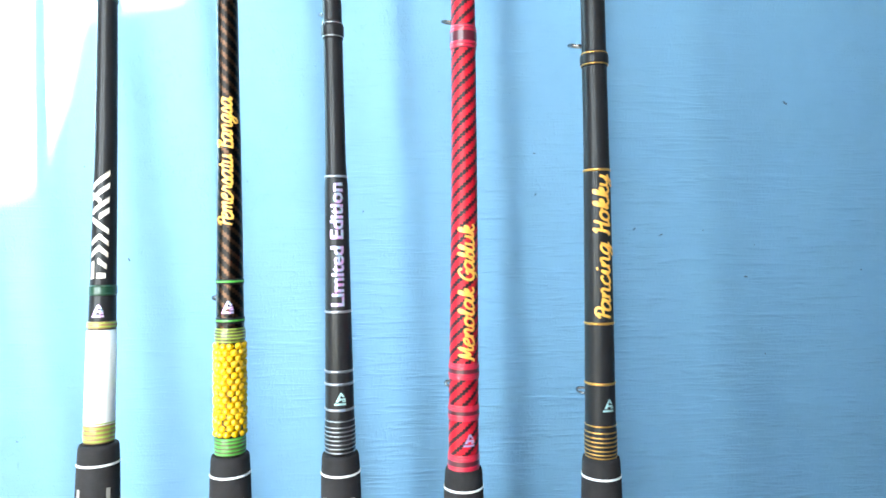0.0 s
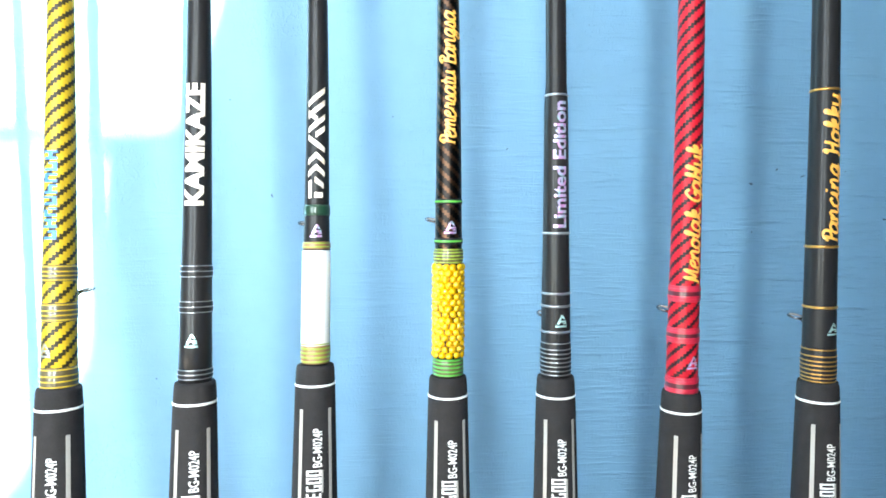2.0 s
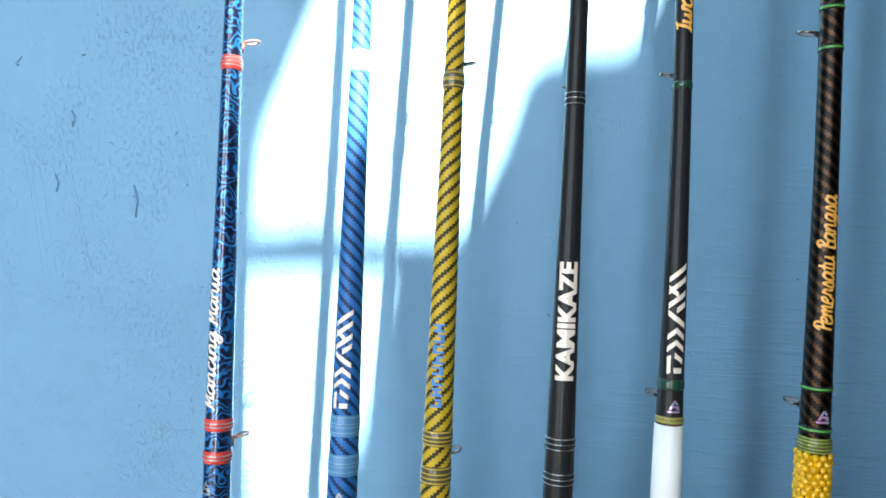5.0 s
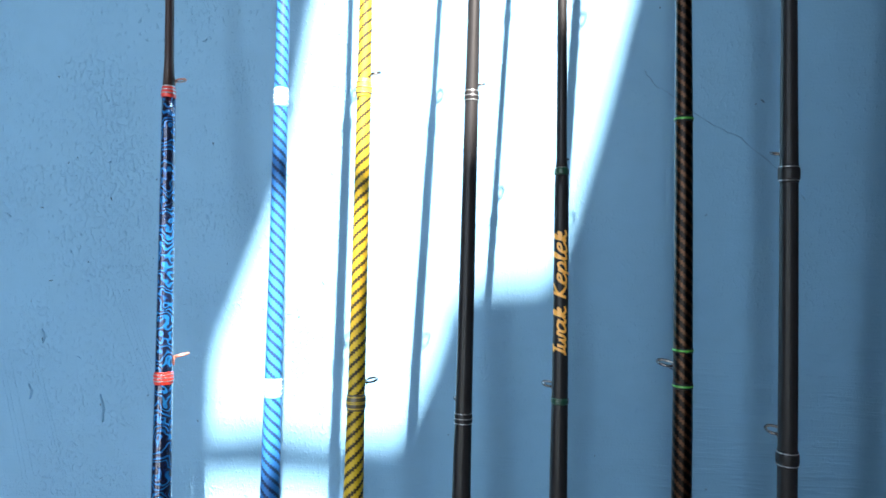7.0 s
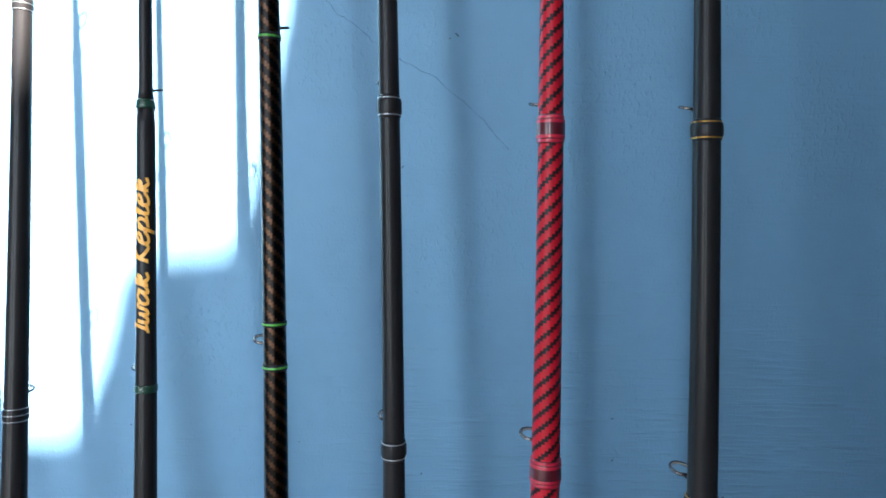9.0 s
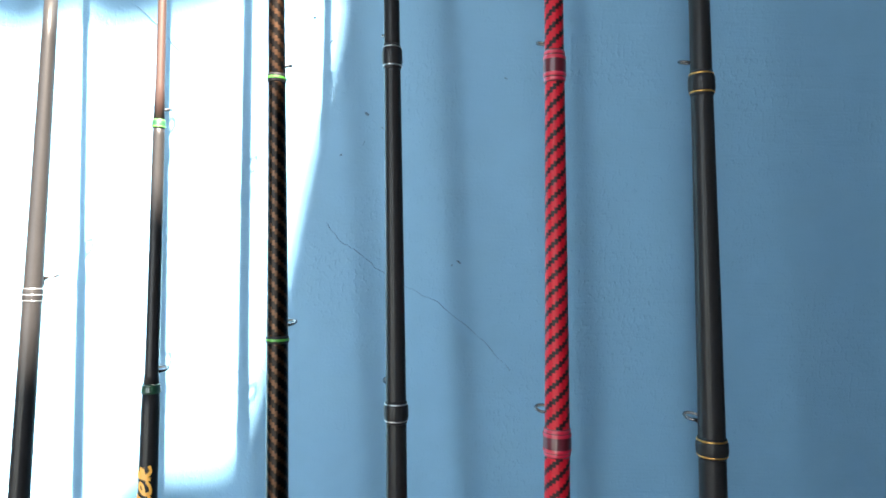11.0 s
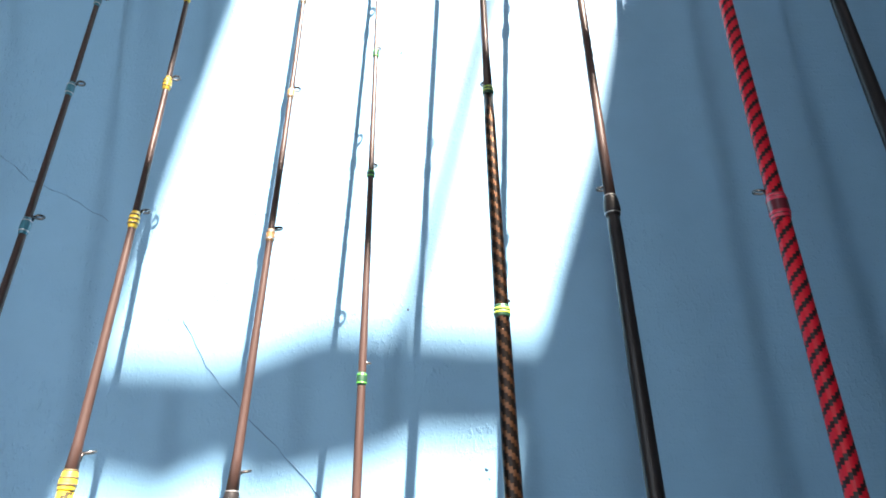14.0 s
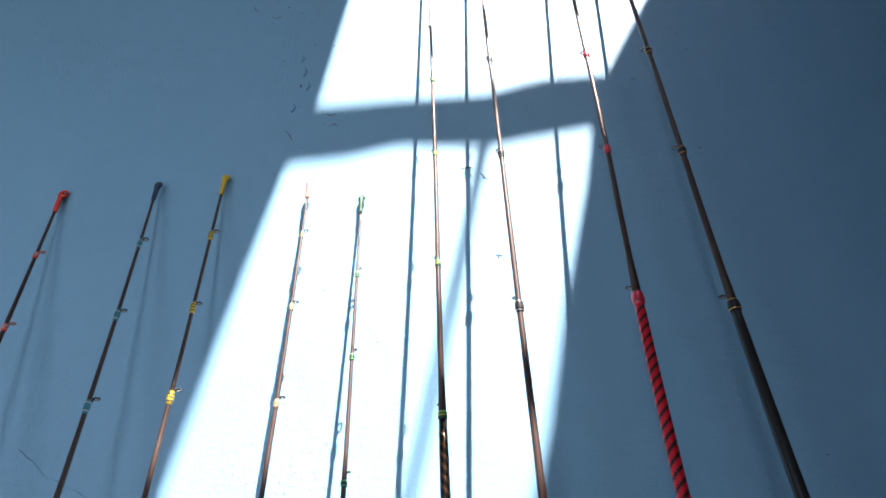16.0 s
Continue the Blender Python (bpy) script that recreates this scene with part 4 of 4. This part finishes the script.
# ---- wall wear ----
def crack(points):
    bm = bmesh.new()
    random.seed(len(points))
    fine = []
    for (x0, z0), (x1, z1) in zip(points, points[1:]):
        for i in range(6):
            s = i / 6
            fine.append((x0 + (x1 - x0) * s + random.uniform(-1, 1) * 0.0006, z0 + (z1 - z0) * s + random.uniform(-1, 1) * 0.0006))
    rows = []
    for i, (x, z) in enumerate(fine):
        w = 0.00012 + 0.00007 * math.sin(i * 1.7)
        rows.append([bm.verts.new(p) for p in ((x - w, -0.0001, z - w), (x, -0.0006, z), (x + w, -0.0001, z + w))])
    for a, b in zip(rows, rows[1:]):
        for k in range(2):
            bm.faces.new((a[k], a[k + 1], b[k + 1], b[k]))
    part("crack", bm, M_CRACK, wall_north, "hairline crack in the paint")


crack([(0.174, 0.995), (0.1803, 0.9862), (0.1911, 0.9793), (0.2032, 0.9689), (0.2204, 0.9583), (0.238, 0.9501), (0.262, 0.930), (0.2856, 0.905)])
crack([(0.0107, 1.1853), (0.0166, 1.1767), (0.0254, 1.1609), (0.0508, 1.1326), (0.0783, 1.1082), (0.0974, 1.086)])
crack([(-0.106, 1.2815), (-0.0832, 1.2632), (-0.0583, 1.2523), (-0.0315, 1.2364)])


def ridge(points, wide, high, material, name="trowel_scratch", label="fine trowel scratch in the plaster"):
    """A thin raised line on the wall, tapered at both ends."""
    bm = bmesh.new()
    fine = []
    for (x0, z0), (x1, z1) in zip(points, points[1:]):
        fine += [(x0 + (x1 - x0) * i / 8, z0 + (z1 - z0) * i / 8) for i in range(8)]
    fine.append(points[-1])
    rows = []
    for i, (x, z) in enumerate(fine):
        s = i / (len(fine) - 1)
        w = wide * (0.25 + 0.75 * math.sin(math.pi * min(1.0, max(0.0, s)))) * random.uniform(0.7, 1.2)
        a, b = fine[max(0, i - 1)], fine[min(len(fine) - 1, i + 1)]
        n = Vector((b[1] - a[1], -(b[0] - a[0]))).normalized() * w
        rows.append([bm.verts.new(p) for p in ((x - n.x, 0.0002, z - n.y), (x, -high, z), (x + n.x, 0.0002, z + n.y))])
    for a, b in zip(rows, rows[1:]):
        for k in range(2):
            bm.faces.new((a[k], a[k + 1], b[k + 1], b[k]))
    part(name, bm, material, wall_north, label)


random.seed(17)
for line, shifts in (([(-0.2209, 0.8378), (-0.2007, 0.764), (-0.1877, 0.7061)], (0.0, 0.004, 0.0065, -0.005)), ([(-0.3048, 0.805), (-0.295, 0.7412), (-0.2861, 0.6725)], (0.0, 0.003)), ([(-0.3334, 0.7834), (-0.3277, 0.7239), (-0.3241, 0.6691)], (0.0, 0.004, 0.011)), ([(-0.1606, 0.7605), (-0.1439, 0.6956)], (0.0,)), ([(0.0338, 1.640), (0.031, 1.600), (0.0275, 1.565)], (0.0, 0.004, 0.009, 0.013))):
    for dx in shifts:
        ridge([(x + dx, z) for x, z in line], random.uniform(0.00018, 0.0003), 0.00016, M_WALL)
for line in ([(0.0000, 1.675), (0.0020, 1.669), (0.0055, 1.667)], [(0.0180, 1.6600), (0.0226, 1.657), (0.0275, 1.659)], [(0.1835, 1.4840), (0.1884, 1.4856), (0.1925, 1.4848)], [(0.1985, 1.4795), (0.2015, 1.4765), (0.2040, 1.4725)], [(0.2060, 1.4078), (0.2085, 1.4082), (0.2110, 1.4066)], [(0.0745, 1.5440), (0.0790, 1.5425), (0.0830, 1.5440)], [(0.0785, 1.5310), (0.0823, 1.5340), (0.0850, 1.5300)], [(0.0420, 1.5290), (0.0465, 1.5235), (0.0490, 1.5180)], [(-0.3330, 0.8360), (-0.3290, 0.8390), (-0.3265, 0.8420)]):
    ridge(line, 0.0007, 0.0005, M_CHIP, "paint_flake", "dark curled flake of paint")
for x, z, long in ((-0.290, 0.797, 0.012), (-0.2445, 0.737, 0.024), (-0.3074, 0.749, 0.013), (-0.335, 0.903, 0.015), (0.0532, 1.591, 0.012), (0.050, 1.606, 0.008), (0.057, 1.575, 0.010), (0.0465, 1.552, 0.010)):
    ridge([(x, z + long / 2), (x + 0.0015, z), (x - 0.0005, z - long / 2)], 0.0017, 0.0014, M_WALL, "paint_flake", "lifted flake of wall paint")


def chip(x, z, size, seed, material=M_CHIP):
    """A flake or crumb on the wall: a small ragged lump."""
    random.seed(seed)
    bm = bmesh.new()
    turn, long = random.uniform(0, 3.1), random.uniform(1.2, 3.2)
    ring, top = [], []
    for i in range(9):
        a = 2 * math.pi * i / 9
        r = size * random.uniform(0.55, 1.1)
        u, v = r * math.cos(a) * long, r * math.sin(a)
        p = (x + u * math.cos(turn) - v * math.sin(turn), z + u * math.sin(turn) + v * math.cos(turn))
        ring.append(bm.verts.new((p[0], 0.0002, p[1])))
        top.append(bm.verts.new((x + (p[0] - x) * 0.6, -size * 0.7, z + (p[1] - z) * 0.6)))
    for i in range(9):
        bm.faces.new((ring[i], ring[(i + 1) % 9], top[(i + 1) % 9], top[i]))
    bm.faces.new(top)
    part("paint_chip", bm, material, wall_north)


SPOTS = [(0.5388, 0.7739, 1.2), (0.4504, 0.6772, 0.9), (0.5185, 0.6446, 0.9), (0.3548, 0.7079, 0.8), (0.23, 0.6966, 0.8), (0.0649, 0.6635, 0.8), (0.2498, 0.974, 0.9), (0.2458, 0.972, 0.7), (0.2184, 0.8984, 0.6), (0.1495, 0.7183, 0.6), (0.1883, 1.485, 1.2), (0.2012, 1.4759, 1.2), (0.2082, 1.4067, 0.9), (0.0834, 1.3848, 0.6), (0.1224, 1.345, 0.5), (-0.3307, 0.8354, 1.2), (-0.2453, 0.7402, 0.9), (-0.2908, 0.7938, 0.8), (-0.2522, 0.6746, 0.6), (-0.1726, 0.5861, 0.8), (0.2748, 1.0785, 0.5), (0.3706, 1.4955, 0.9)]
for n, (x, z, s) in enumerate(SPOTS):
    chip(x, z, s * 0.0009, n)

# small beads of the yellow collar, row by row
bead = bpy.data.meshes.new("bead")
bm = bmesh.new()
bmesh.ops.create_icosphere(bm, subdivisions=2, radius=1.0)
for f in bm.faces:
    f.smooth = True
bm.to_mesh(bead)
bm.free()
bead.materials.append(M_BEAD)
random.seed(3)
for row in range(16):
    z = 0.6098 + 0.00266 * row
    for col in range(11):
        phi = 2 * math.pi * (col + 0.5 * (row % 2)) / 11
        ob = new("bead", bead)
        ob.parent = collar
        p = r5.at(z + random.uniform(-0.0002, 0.0002), phi + random.uniform(-0.05, 0.05), 0.00605)
        ob.location = p - r5.thing.location
        s = random.uniform(0.00185, 0.0021)
        ob.scale = (s, s, s * 0.95)

# flakes and scrapes on the upper wall
random.seed(11)
for cx, cz, spread, count in ((0.0517, 1.5931, 0.030, 12), (0.0217, 1.6587, 0.015, 4), (0.0484, 1.518, 0.014, 4), (0.1913, 1.481, 0.015, 3), (0.3535, 1.5875, 0.04, 6), (0.3292, 0.7513, 0.05, 4), (-0.2488, 0.7871, 0.06, 8), (0.2038, 1.0479, 0.015, 5), (0.4602, 0.5881, 0.08, 6)):
    for k in range(count):
        chip(cx + random.gauss(0, spread * 0.5), cz + random.gauss(0, spread), random.uniform(0.00025, 0.0007), random.randint(0, 9999), M_CHIP if k % 3 == 0 else M_WALL)

# larger lifted flakes of paint in the colour of the wall, with dark crumbs among them
random.seed(29)
for cx, cz, wide, high, count, most in ((0.060, 1.585, 0.010, 0.035, 10, 0.0014), (0.036, 1.665, 0.012, 0.012, 3, 0.0012), (0.080, 1.538, 0.006, 0.006, 4, 0.0011), (0.36, 1.60, 0.030, 0.030, 8, 0.0016), (-0.235, 0.84, 0.050, 0.060, 22, 0.0013), (-0.19, 0.95, 0.040, 0.050, 14, 0.0012), (0.43, 0.64, 0.050, 0.040, 14, 0.0011), (0.205, 1.06, 0.008, 0.012, 7, 0.0012), (0.17, 1.10, 0.010, 0.015, 4, 0.0010)):
    for k in range(count):
        chip(random.gauss(cx, wide), random.gauss(cz, high), random.uniform(0.4, 1.0) * most, random.randint(0, 9999), M_WALL if k % 4 else M_CHIP)
